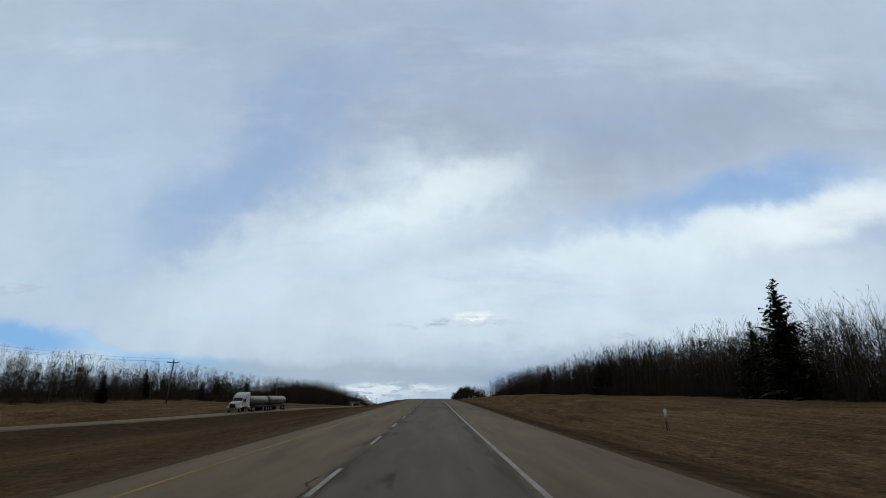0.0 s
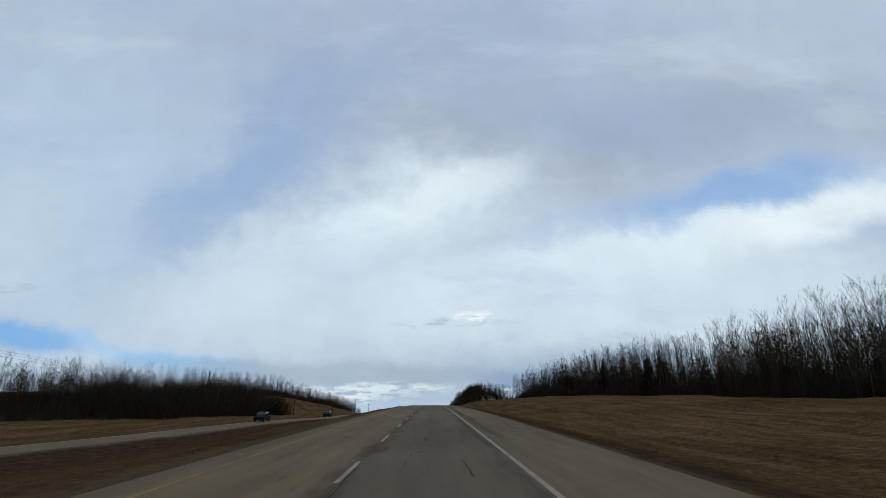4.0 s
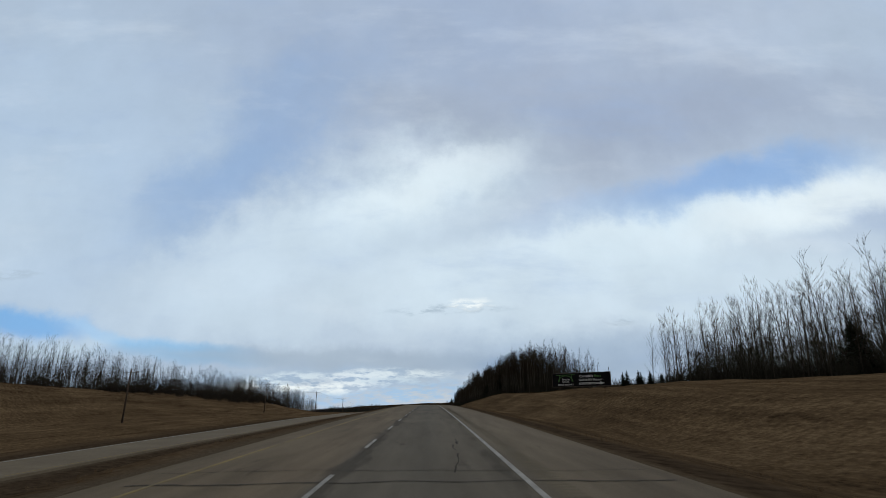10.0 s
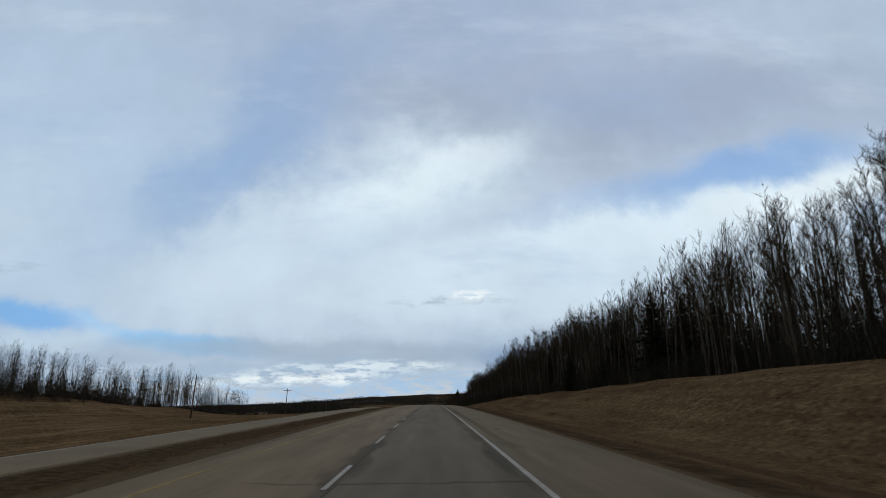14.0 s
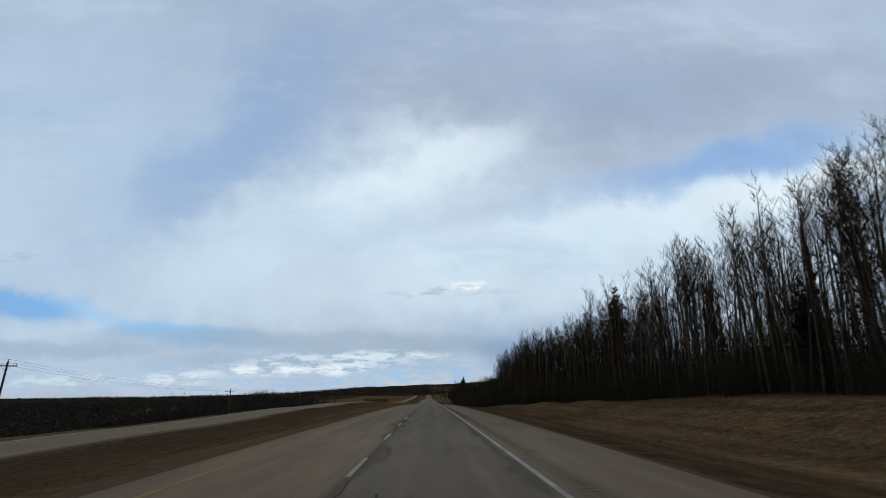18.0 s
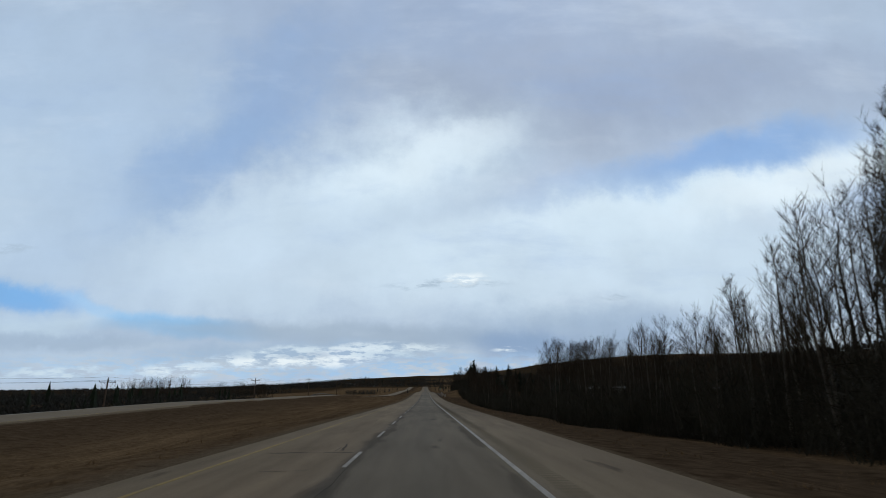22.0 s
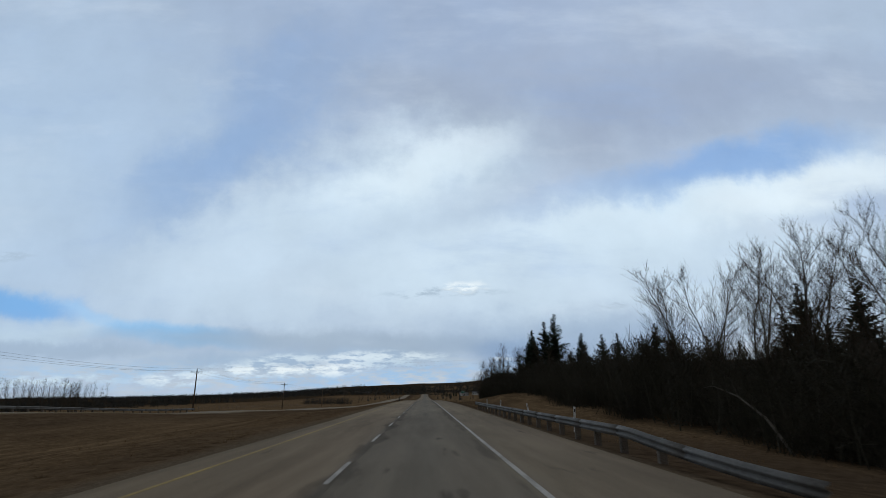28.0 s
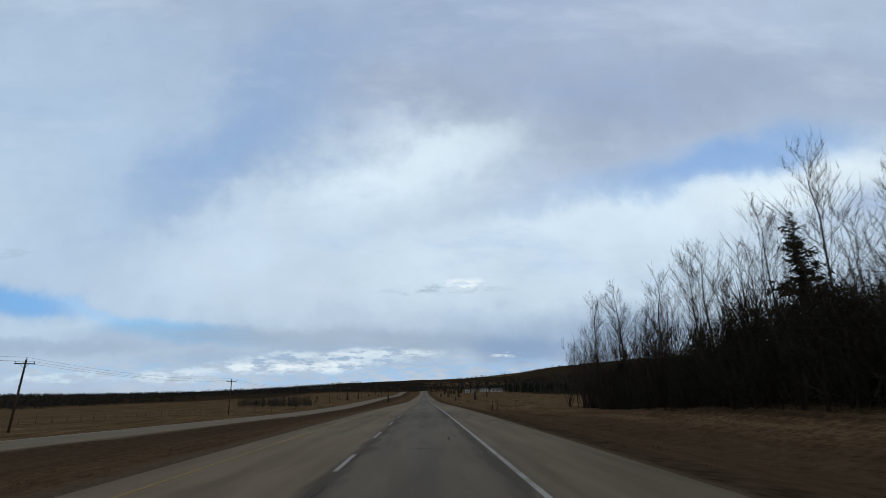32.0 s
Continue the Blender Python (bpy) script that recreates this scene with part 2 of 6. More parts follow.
LEFT_EDGE, RIGHT_EDGE = -5.5, 4.9
OTHER_X = [(-150, -66), (0, -51), (110, -39), (135, -36.2), (200, -31), (285, -28), (330, -28.9), (500, -28.9), (600, -30), (680, -31), (760, -33), (840, -38), (900, -40), (960, -40), (1030, -37), (1100, -34), (1250, -32), (1700, -30)]
OTHER_Z = [(-150, -1.5), (0, -1.8), (110, -2.4), (230, -2.75), (300, -3.3), (400, -3.35), (480, -3.05), (570, -2.75), (640, -1.9), (720, -0.6), (800, 0.5), (870, 0.5), (940, -0.1), (1000, -1.7), (1060, -2.5), (1150, -2.6), (1600, -1.0)]
OTHER_HALF = [(0, 2.7), (150, 2.8), (300, 3.2), (450, 3.6), (1000, 3.8)]
# right of the road: ditch depth, height at 20 m, 40 m and 80 m
DITCH = [(0, -1.6), (250, -1.2), (400, -0.7), (700, -0.6), (780, -0.9), (1000, -0.6), (1400, -1.0)]
R20 = [(0, -1.4), (150, -0.9), (250, 0.3), (330, 1.3), (390, 2.3), (430, 2.4), (470, 2.9), (560, 2.0), (640, 1.1), (700, 0.2), (760, -2.0), (830, -4.5), (900, -1.5), (950, 0.9), (1012, 1.9), (1050, 1.3), (1085, 0.2), (1200, -0.8), (1500, -0.5)]
R40 = [(0, 0.0), (150, 0.6), (250, 1.8), (330, 3.0), (430, 3.7), (560, 3.0), (640, 1.0), (700, -2.0), (780, -7.0), (860, -8.0), (930, -3.0), (1010, 1.0), (1100, 0.5), (1250, -1.0), (1500, -0.5)]
R80 = [(0, 1.0), (200, 2.0), (330, 5.0), (440, 5.6), (560, 4.0), (640, -2.0), (740, -9.0), (820, -8.0), (890, -2.4), (1000, -2.4), (1150, 0.0), (1500, 1.0)]
# beyond the other carriageway: height of the foot and of the land behind it
L_FOOT = [(0, -0.7), (120, -0.6), (200, -1.6), (340, -3.0), (450, -2.4), (492, -2.0), (600, -2.6), (643, -3.5), (718, -5.8), (794, -6.2), (866, -5.2), (942, -3.8), (1020, -2.0), (1100, -2.7), (1500, -2.0)]
L_BANK = [(0, 0.3), (120, 0.8), (220, 1.6), (300, 3.4), (370, 4.2), (450, 3.1), (540, 2.0), (590, -0.4), (650, -6.5), (850, -5.0), (930, -2.6), (1050, -3.0), (1500, -2.0)]
L_FAR = [(0, 0.0), (200, 2.0), (370, 5.0), (500, 1.0), (600, -7.0), (700, -14.0), (850, -12.0), (1000, -5.0), (1200, -4.0), (1600, -2.0)]


RIDGE = [(-2600, 5), (-1590, 8), (-1240, 18), (-885, 36), (-640, 50), (-500, 63), (-330, 76), (-170, 84), (0, 92), (170, 97), (340, 110), (520, 132), (680, 160), (870, 182), (1500, 230), (2900, 240)]


def ease(x, x0, x1, a, b):
    f = min(max((x - x0) / (x1 - x0), 0.0), 1.0)
    return a + (b - a) * f * f * (3 - 2 * f)


def ground_z(x, s):
    base = road_z(s)
    rough = noise.noise(Vector((x * 0.11, s * 0.07, 3.1)))
    if x >= 0:
        ditch, a, b, c = along(s, DITCH), along(s, R20), along(s, R40), along(s, R80)
        if x < RIGHT_EDGE - 0.2:
            d = -0.3
        elif x < 6.2:
            d = ease(x, RIGHT_EDGE - 0.2, 6.2, -0.05, -0.16)
        elif x < 10.5:
            d = ease(x, 6.2, 10.5, -0.16, ditch)
        elif x < 20:
            d = ease(x, 10.5, 20, ditch, a)
        elif x < 40:
            d = ease(x, 20, 40, a, b)
        elif x < 80:
            d = ease(x, 40, 80, b, c)
        else:
            d = c
        if x > 7:
            d += rough * min((x - 7) * 0.05, 0.45) + noise.noise(Vector((x * 0.37, s * 0.19, 8.2))) * min((x - 7) * 0.02, 0.14)
    else:
        ox, oz = along(s, OTHER_X), along(s, OTHER_Z)
        half = along(s, OTHER_HALF)
        near, far = ox + half, ox - half
        foot, bank, wide = along(s, L_FOOT), along(s, L_BANK), along(s, L_FAR)
        mid = (LEFT_EDGE + near) / 2
        dip = min(oz, 0.0) * 0.75 - 1.0
        if x > LEFT_EDGE + 0.2:
            d = -0.3
        elif x > -6.6:
            d = ease(x, LEFT_EDGE + 0.2, -6.6, -0.05, -0.18)
        elif x > mid:
            d = ease(x, -6.6, mid, -0.18, dip)
        elif x > near + 0.8:
            d = ease(x, mid, near + 0.8, dip, oz - 0.12)
        elif x > near - 0.2:
            d = ease(x, near + 0.8, near - 0.2, oz - 0.12, oz - 0.05)
        elif x > far + 0.2:
            d = oz - 0.3
        elif x > far - 0.9:
            d = ease(x, far + 0.2, far - 0.9, oz - 0.05, oz - 0.16)
        elif x > -54:
            d = ease(x, far - 0.9, -54, oz - 0.16, foot)
        elif x > -68:
            d = ease(x, -54, -68, foot, bank)
        elif x > -150:
            d = ease(x, -68, -150, bank, wide)
        else:
            d = wide
        if -6.6 > x > near + 0.8 or x < far - 2:
            d += rough * 0.22 + noise.noise(Vector((x * 0.37, s * 0.19, 8.2))) * 0.08
    z = base + d
    # wide hills round the valley
    far_x = max(abs(x) - 150, 0)
    if far_x > 0:
        z = z + (along(s, [(0, 4.0), (500, 6.0), (900, 6.0), (1500, 10.0), (3000, 16.0)] if x > 0 else [(0, 4.0), (500, 5.0), (900, 1.0), (1500, 1.0), (3000, 8.0)]) - z) * min(far_x / 600, 1)
        z += noise.noise(Vector((x * 0.0022, s * 0.0016, 9.0))) * 6 * min(far_x / 500, 1)
    if x > 150:
        z += ease(x, 130, 520, 0.0, 52.0) * along(s, [(500, 0.0), (900, 1.0), (1700, 1.0), (2600, 0.3)])
    # the long ridge that closes the view
    if s > 1950:
        ridge = along(x, RIDGE) + 6 * noise.noise(Vector((x * 0.003, s * 0.0012, 7.0)))
        z += (ridge - z) * ease(s, 1950, 4300, 0.0, 1.0)
    return z


# ---- materials ----


def material(name, rough=0.8, metal=0.0):
    m = bpy.data.materials.new(name)
    m.use_nodes = True
    shader = m.node_tree.nodes["Principled BSDF"]
    shader.inputs["Roughness"].default_value, shader.inputs["Metallic"].default_value = rough, metal
    shader.inputs["Specular IOR Level"].default_value = 0.35 if rough < 0.75 else 0.1
    return m, m.node_tree.nodes, m.node_tree.links, shader


def mottled(name, dark, light, scale=3.0, rough=0.8, metal=0.0, fine=14.0, bump=0.0, random_tint=0.0, coords="Object"):
    """A surface that varies between two colours at two scales."""
    m, nodes, links, shader = material(name, rough, metal)
    pos = nodes.new("ShaderNodeTexCoord").outputs[coords]
    a, b = nodes.new("ShaderNodeTexNoise"), nodes.new("ShaderNodeTexNoise")
    a.inputs["Scale"].default_value, a.inputs["Detail"].default_value = scale, 5.0
    b.inputs["Scale"].default_value, b.inputs["Detail"].default_value = scale * fine, 4.0
    both = nodes.new("ShaderNodeMath")
    both.operation = "MULTIPLY_ADD"
    links.new(pos, a.inputs["Vector"]), links.new(pos, b.inputs["Vector"])
    half = nodes.new("ShaderNodeMath")
    half.operation = "MULTIPLY"
    half.inputs[1].default_value = 0.5
    links.new(a.outputs["Fac"], half.inputs[0])
    links.new(b.outputs["Fac"], both.inputs[0])
    both.inputs[1].default_value = 0.5
    links.new(half.outputs[0], both.inputs[2])
    ramp = nodes.new("ShaderNodeValToRGB")
    ramp.color_ramp.elements[0].position, ramp.color_ramp.elements[1].position = 0.32, 0.68
    ramp.color_ramp.elements[0].color, ramp.color_ramp.elements[1].color = (*dark, 1), (*light, 1)
    links.new(both.outputs[0], ramp.inputs[0])
    colour = ramp.outputs[0]
    if random_tint:
        info = nodes.new("ShaderNodeObjectInfo")
        amount = nodes.new("ShaderNodeMapRange")
        amount.inputs[3].default_value, amount.inputs[4].default_value = 1 - random_tint, 1 + random_tint
        links.new(info.outputs["Random"], amount.inputs[0])
        tint = nodes.new("ShaderNodeVectorMath")
        tint.operation = "SCALE"
        links.new(colour, tint.inputs[0]), links.new(amount.outputs[0], tint.inputs["Scale"])
        colour = tint.outputs[0]
    links.new(colour, shader.inputs["Base Color"])
    if bump:
        n = nodes.new("ShaderNodeBump")
        n.inputs["Strength"].default_value, n.inputs["Distance"].default_value = 0.6, bump
        links.new(both.outputs[0], n.inputs["Height"])
        links.new(n.outputs[0], shader.inputs["Normal"])
    return m


def grass_material():
    """Dead spring grass, darker and wetter in the ditches, gravel by the pavement, leaf litter under trees."""
    m, nodes, links, shader = material("dead_grass", 1.0)
    shader.inputs["Specular IOR Level"].default_value = 0.0
    pos = nodes.new("ShaderNodeTexCoord").outputs["Object"]

    def fractal(scale, stretch=(1, 1, 1), detail=6.0):
        place = nodes.new("ShaderNodeMapping")
        place.inputs["Scale"].default_value = stretch
        n = nodes.new("ShaderNodeTexNoise")
        n.inputs["Scale"].default_value, n.inputs["Detail"].default_value, n.inputs["Roughness"].default_value = scale, detail, 0.65
        links.new(pos, place.inputs[0]), links.new(place.outputs[0], n.inputs["Vector"])
        return n.outputs["Fac"]

    def ramp(value, stops):
        r = nodes.new("ShaderNodeValToRGB")
        while len(r.color_ramp.elements) < len(stops):
            r.color_ramp.elements.new(0.5)
        for e, (p, c) in zip(r.color_ramp.elements, stops):
            e.position, e.color = p, (*c, 1)
        links.new(value, r.inputs[0])
        return r.outputs[0]

    def mix(fac, a, b):
        n = nodes.new("ShaderNodeMix")
        n.data_type = "RGBA"
        links.new(fac, n.inputs[0]), links.new(a, n.inputs[6]), links.new(b, n.inputs[7])
        return n.outputs[2]

    def blend(a, b, share):
        n = nodes.new("ShaderNodeMix")
        n.inputs[0].default_value = share
        links.new(a, n.inputs[2]), links.new(b, n.inputs[3])
        return n.outputs[0]

    patches, tufts, mown = fractal(0.06), fractal(1.6), fractal(0.5, (1.0, 0.12, 1.0))
    field = blend(blend(patches, mown, 0.5), tufts, 0.45)
    clods = fractal(5.5, (1.0, 0.55, 1.0))
    rows = fractal(0.9, (1.0, 0.05, 1.0))
    field = blend(blend(field, rows, 0.3), clods, 0.28)
    tan = ramp(field, [(0.41, (0.043, 0.0282, 0.0158)), (0.50, (0.108, 0.0705, 0.0375)), (0.585, (0.205, 0.139, 0.076))])
    wet = ramp(tufts, [(0.30, (0.031, 0.0212, 0.0131)), (0.70, (0.090, 0.0625, 0.039))])
    stony = ramp(fractal(9.0), [(0.30, (0.058, 0.043, 0.028)), (0.70, (0.138, 0.105, 0.070))])
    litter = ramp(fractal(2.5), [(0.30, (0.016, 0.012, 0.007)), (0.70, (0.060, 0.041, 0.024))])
    colour = tan
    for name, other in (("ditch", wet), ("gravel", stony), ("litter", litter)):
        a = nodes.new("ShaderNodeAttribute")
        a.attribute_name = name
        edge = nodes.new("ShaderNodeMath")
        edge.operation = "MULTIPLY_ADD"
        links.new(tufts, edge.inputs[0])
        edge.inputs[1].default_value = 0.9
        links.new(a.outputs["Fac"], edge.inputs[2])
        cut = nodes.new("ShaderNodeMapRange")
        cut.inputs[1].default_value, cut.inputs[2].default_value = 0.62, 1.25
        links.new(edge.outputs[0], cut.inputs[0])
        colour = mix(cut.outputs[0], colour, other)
    links.new(colour, shader.inputs["Base Color"])
    n = nodes.new("ShaderNodeBump")
    n.inputs["Strength"].default_value, n.inputs["Distance"].default_value = 0.8, 0.25
    links.new(blend(tufts, clods, 0.45), n.inputs["Height"])
    links.new(n.outputs[0], shader.inputs["Normal"])
    return m


def asphalt_material(name, streaks):
    """Worn asphalt. streaks: stops across the road (x, colour) in metres."""
    m, nodes, links, shader = material(name, 0.9)
    shader.inputs["Specular IOR Level"].default_value = 0.05
    pos = nodes.new("ShaderNodeTexCoord").outputs["Object"]
    split = nodes.new("ShaderNodeSeparateXYZ")
    links.new(pos, split.inputs[0])

    def fractal(scale, stretch=(1, 1, 1), detail=5.0):
        place = nodes.new("ShaderNodeMapping")
        place.inputs["Scale"].default_value = stretch
        n = nodes.new("ShaderNodeTexNoise")
        n.inputs["Scale"].default_value, n.inputs["Detail"].default_value = scale, detail
        links.new(pos, place.inputs[0]), links.new(place.outputs[0], n.inputs["Vector"])
        return n.outputs["Fac"]

    wobble = fractal(0.35, (1, 0.15, 1))
    shift = nodes.new("ShaderNodeMath")
    shift.operation = "MULTIPLY_ADD"
    links.new(wobble, shift.inputs[0])
    shift.inputs[1].default_value = 0.3
    links.new(split.outputs[0], shift.inputs[2])
    span = nodes.new("ShaderNodeMapRange")
    lo, hi = streaks[0][0], streaks[-1][0]
    span.inputs[1].default_value, span.inputs[2].default_value = lo + 0.15, hi + 0.15
    links.new(shift.outputs[0], span.inputs[0])
    lanes = nodes.new("ShaderNodeValToRGB")
    while len(lanes.color_ramp.elements) < len(streaks):
        lanes.color_ramp.elements.new(0.5)
    for e, (x, c) in zip(lanes.color_ramp.elements, streaks):
        e.position, e.color = (x - lo) / (hi - lo), (*c, 1)
    links.new(span.outputs[0], lanes.inputs[0])
    total = lanes.outputs[0]
    for value, low, high in ((fractal(0.09, (1, 0.4, 1)), 0.80, 1.20), (fractal(1.3, (1.6, 0.12, 1)), 0.86, 1.14), (fractal(60.0), 0.75, 1.25)):
        r = nodes.new("ShaderNodeMapRange")
        r.inputs[1].default_value, r.inputs[2].default_value = 0.3, 0.7
        r.inputs[3].default_value, r.inputs[4].default_value = low, high
        links.new(value, r.inputs[0])
        s = nodes.new("ShaderNodeVectorMath")
        s.operation = "SCALE"
        links.new(total, s.inputs[0]), links.new(r.outputs[0], s.inputs["Scale"])
        total = s.outputs[0]
    # ravelled, dirty strips along the lane joint and the edge line
    for at, reach, weight in ((-1.68, 0.55, 0.38), (1.62, 0.42, 0.34), (2.35, 0.5, 0.12), (-3.2, 1.0, 0.10)):
        off = nodes.new("ShaderNodeMath")
        off.operation = "SUBTRACT"
        links.new(split.outputs[0], off.inputs[0])
        off.inputs[1].default_value = at
        gap = nodes.new("ShaderNodeMath")
        gap.operation = "ABSOLUTE"
        links.new(off.outputs[0], gap.inputs[0])
        close = nodes.new("ShaderNodeMapRange")
        close.inputs[1].default_value, close.inputs[2].default_value, close.inputs[3].default_value, close.inputs[4].default_value = 0.0, reach, 0.30, 0.0
        links.new(gap.outputs[0], close.inputs[0])
        worn = nodes.new("ShaderNodeMath")
        worn.operation = "ADD"
        links.new(fractal(0.9, (1.6, 0.28, 1), 8.0), worn.inputs[0])
        links.new(close.outputs[0], worn.inputs[1])
        patch = nodes.new("ShaderNodeMapRange")
        patch.inputs[1].default_value, patch.inputs[2].default_value, patch.inputs[3].default_value, patch.inputs[4].default_value = 0.66, 0.80, 1.0, 1.0 - weight
        links.new(worn.outputs[0], patch.inputs[0])
        s = nodes.new("ShaderNodeVectorMath")
        s.operation = "SCALE"
        links.new(total, s.inputs[0]), links.new(patch.outputs[0], s.inputs["Scale"])
        total = s.outputs[0]
    links.new(total, shader.inputs["Base Color"])
    n = nodes.new("ShaderNodeBump")
    n.inputs["Strength"].default_value, n.inputs["Distance"].default_value = 0.35, 0.01
    links.new(fractal(90.0), n.inputs["Height"])
    links.new(n.outputs[0], shader.inputs["Normal"])
    return m


GRASS = grass_material()
ASPHALT = asphalt_material("worn_asphalt", [(-5.5, (0.146, 0.112, 0.070)), (-4.5, (0.175, 0.134, 0.085)), (-3.9, (0.162, 0.124, 0.079)), (-2.8, (0.184, 0.140, 0.090)), (-1.95, (0.165, 0.128, 0.085)), (-1.75, (0.126, 0.105, 0.077)), (-0.8, (0.139, 0.117, 0.086)), (0.0, (0.124, 0.106, 0.079)), (0.8, (0.141, 0.118, 0.086)), (1.6, (0.121, 0.101, 0.073)), (2.2, (0.163, 0.129, 0.085)), (4.9, (0.141, 0.108, 0.071))])
OTHER_ASPHALT = mottled("pale_worn_asphalt", (0.132, 0.103, 0.066), (0.192, 0.152, 0.098), 0.25, 0.95)
WHITE_PAINT = mottled("worn_white_paint", (0.16, 0.15, 0.127), (0.41, 0.39, 0.345), 1.3, 0.8)
YELLOW_PAINT = mottled("worn_yellow_paint", (0.145, 0.110, 0.058), (0.31, 0.215, 0.055), 0.35, 0.8)
TAR = mottled("crack_sealant", (0.020, 0.017, 0.013), (0.066, 0.055, 0.039), 3.0, 0.95)
ASPEN_BARK = mottled("aspen_bark", (0.026, 0.021, 0.015), (0.125, 0.108, 0.083), 1.6, 0.9, fine=9.0, bump=0.01, random_tint=0.3)
# darker copy of the aspen bark, with the trunks' backlit look in its colour
SILHOUETTE_BARK = mottled("silhouette_aspen_bark", (0.026, 0.022, 0.016), (0.080, 0.069, 0.053), 1.6, 0.95)
TWIGS = mottled("bare_twigs", (0.026, 0.019, 0.012), (0.062, 0.047, 0.031), 0.6, 0.9)
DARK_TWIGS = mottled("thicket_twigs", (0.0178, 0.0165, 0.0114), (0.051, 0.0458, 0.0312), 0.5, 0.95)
RED_TWIGS = mottled("willow_twigs", (0.024, 0.0195, 0.014), (0.058, 0.047, 0.034), 0.5, 0.95)
NEEDLES = mottled("spruce_needles", (0.008, 0.013, 0.008), (0.028, 0.038, 0.021), 1.3, 0.9, random_tint=0.3)
SPRUCE_BARK = mottled("spruce_bark", (0.035, 0.028, 0.022), (0.085, 0.068, 0.054), 2.0, 0.95, bump=0.02)
POLE_WOOD = mottled("weathered_pole_wood", (0.050, 0.036, 0.026), (0.120, 0.088, 0.064), 1.0, 0.9, fine=20.0, bump=0.01)
POST_WOOD = mottled("grey_post_wood", (0.070, 0.058, 0.046), (0.170, 0.145, 0.118), 1.6, 0.9, fine=16.0, bump=0.01)
GALVANISED = mottled("galvanised_steel", (0.085, 0.082, 0.074), (0.180, 0.174, 0.160), 1.2, 0.75, 0.0)
WIRE = mottled("weathered_wire", (0.05, 0.05, 0.05), (0.10, 0.10, 0.10), 1.0, 0.6, 0.4)
FAR_WOOD = mottled("far_woods", (0.020, 0.021, 0.019), (0.058, 0.056, 0.047), 0.02, 1.0, fine=25.0)


def part(name, bm, mat, parent=None, label="", smooth=False):
    """Links a bmesh as one mesh object, under a thing or on its own."""
    data = bpy.data.meshes.new(name)
    bm.to_mesh(data)
    bm.free()
    data.materials.append(mat)
    if smooth:
        data.polygons.foreach_set("use_smooth", [True] * len(data.polygons))
    ob = new(name, data)
    ob.parent = parent
    if label:
        ob["label"] = label
    return ob


def shape(name, verts, faces, mat, parent=None, smooth=False):
    data = bpy.data.meshes.new(name)
    data.from_pydata(verts, [], faces)
    data.materials.append(mat)
    if smooth:
        data.polygons.foreach_set("use_smooth", [True] * len(data.polygons))
    ob = new(name, data)
    ob.parent = parent
    return ob


def box(bm, size, place, turn=None, bevel=0.0):
    """A box, with softened edges if bevel is given."""
    made = bmesh.ops.create_cube(bm, size=1.0)["verts"]
    bmesh.ops.scale(bm, vec=size, verts=made)
    if bevel:
        edges = list({e for v in made for e in v.link_edges})
        made = [v for v in bmesh.ops.bevel(bm, geom=edges, offset=bevel, segments=2, affect="EDGES")["verts"]]
        made = list({v for v in made})
    if turn is not None:
        bmesh.ops.transform(bm, matrix=turn, verts=made)
    bmesh.ops.translate(bm, vec=place, verts=made)
    return made


def rod(bm, a, b, r0, r1=None, sides=10):
    """A round bar from a to b."""
    a, b = Vector(a), Vector(b)
    r1 = r0 if r1 is None else r1
    m = Matrix.Translation((a + b) / 2) @ (b - a).to_track_quat("Z", "Y").to_matrix().to_4x4()
    return bmesh.ops.create_cone(bm, cap_ends=True, segments=sides, radius1=r0, radius2=r1, depth=(b - a).length, matrix=m)["verts"]


# ---- ground ----
def wooded(x, s):
    return noise.noise(Vector((x * 0.004, s * 0.003, 1.7))) + 0.5 * noise.noise(Vector((x * 0.013, s * 0.009, 4.4)))


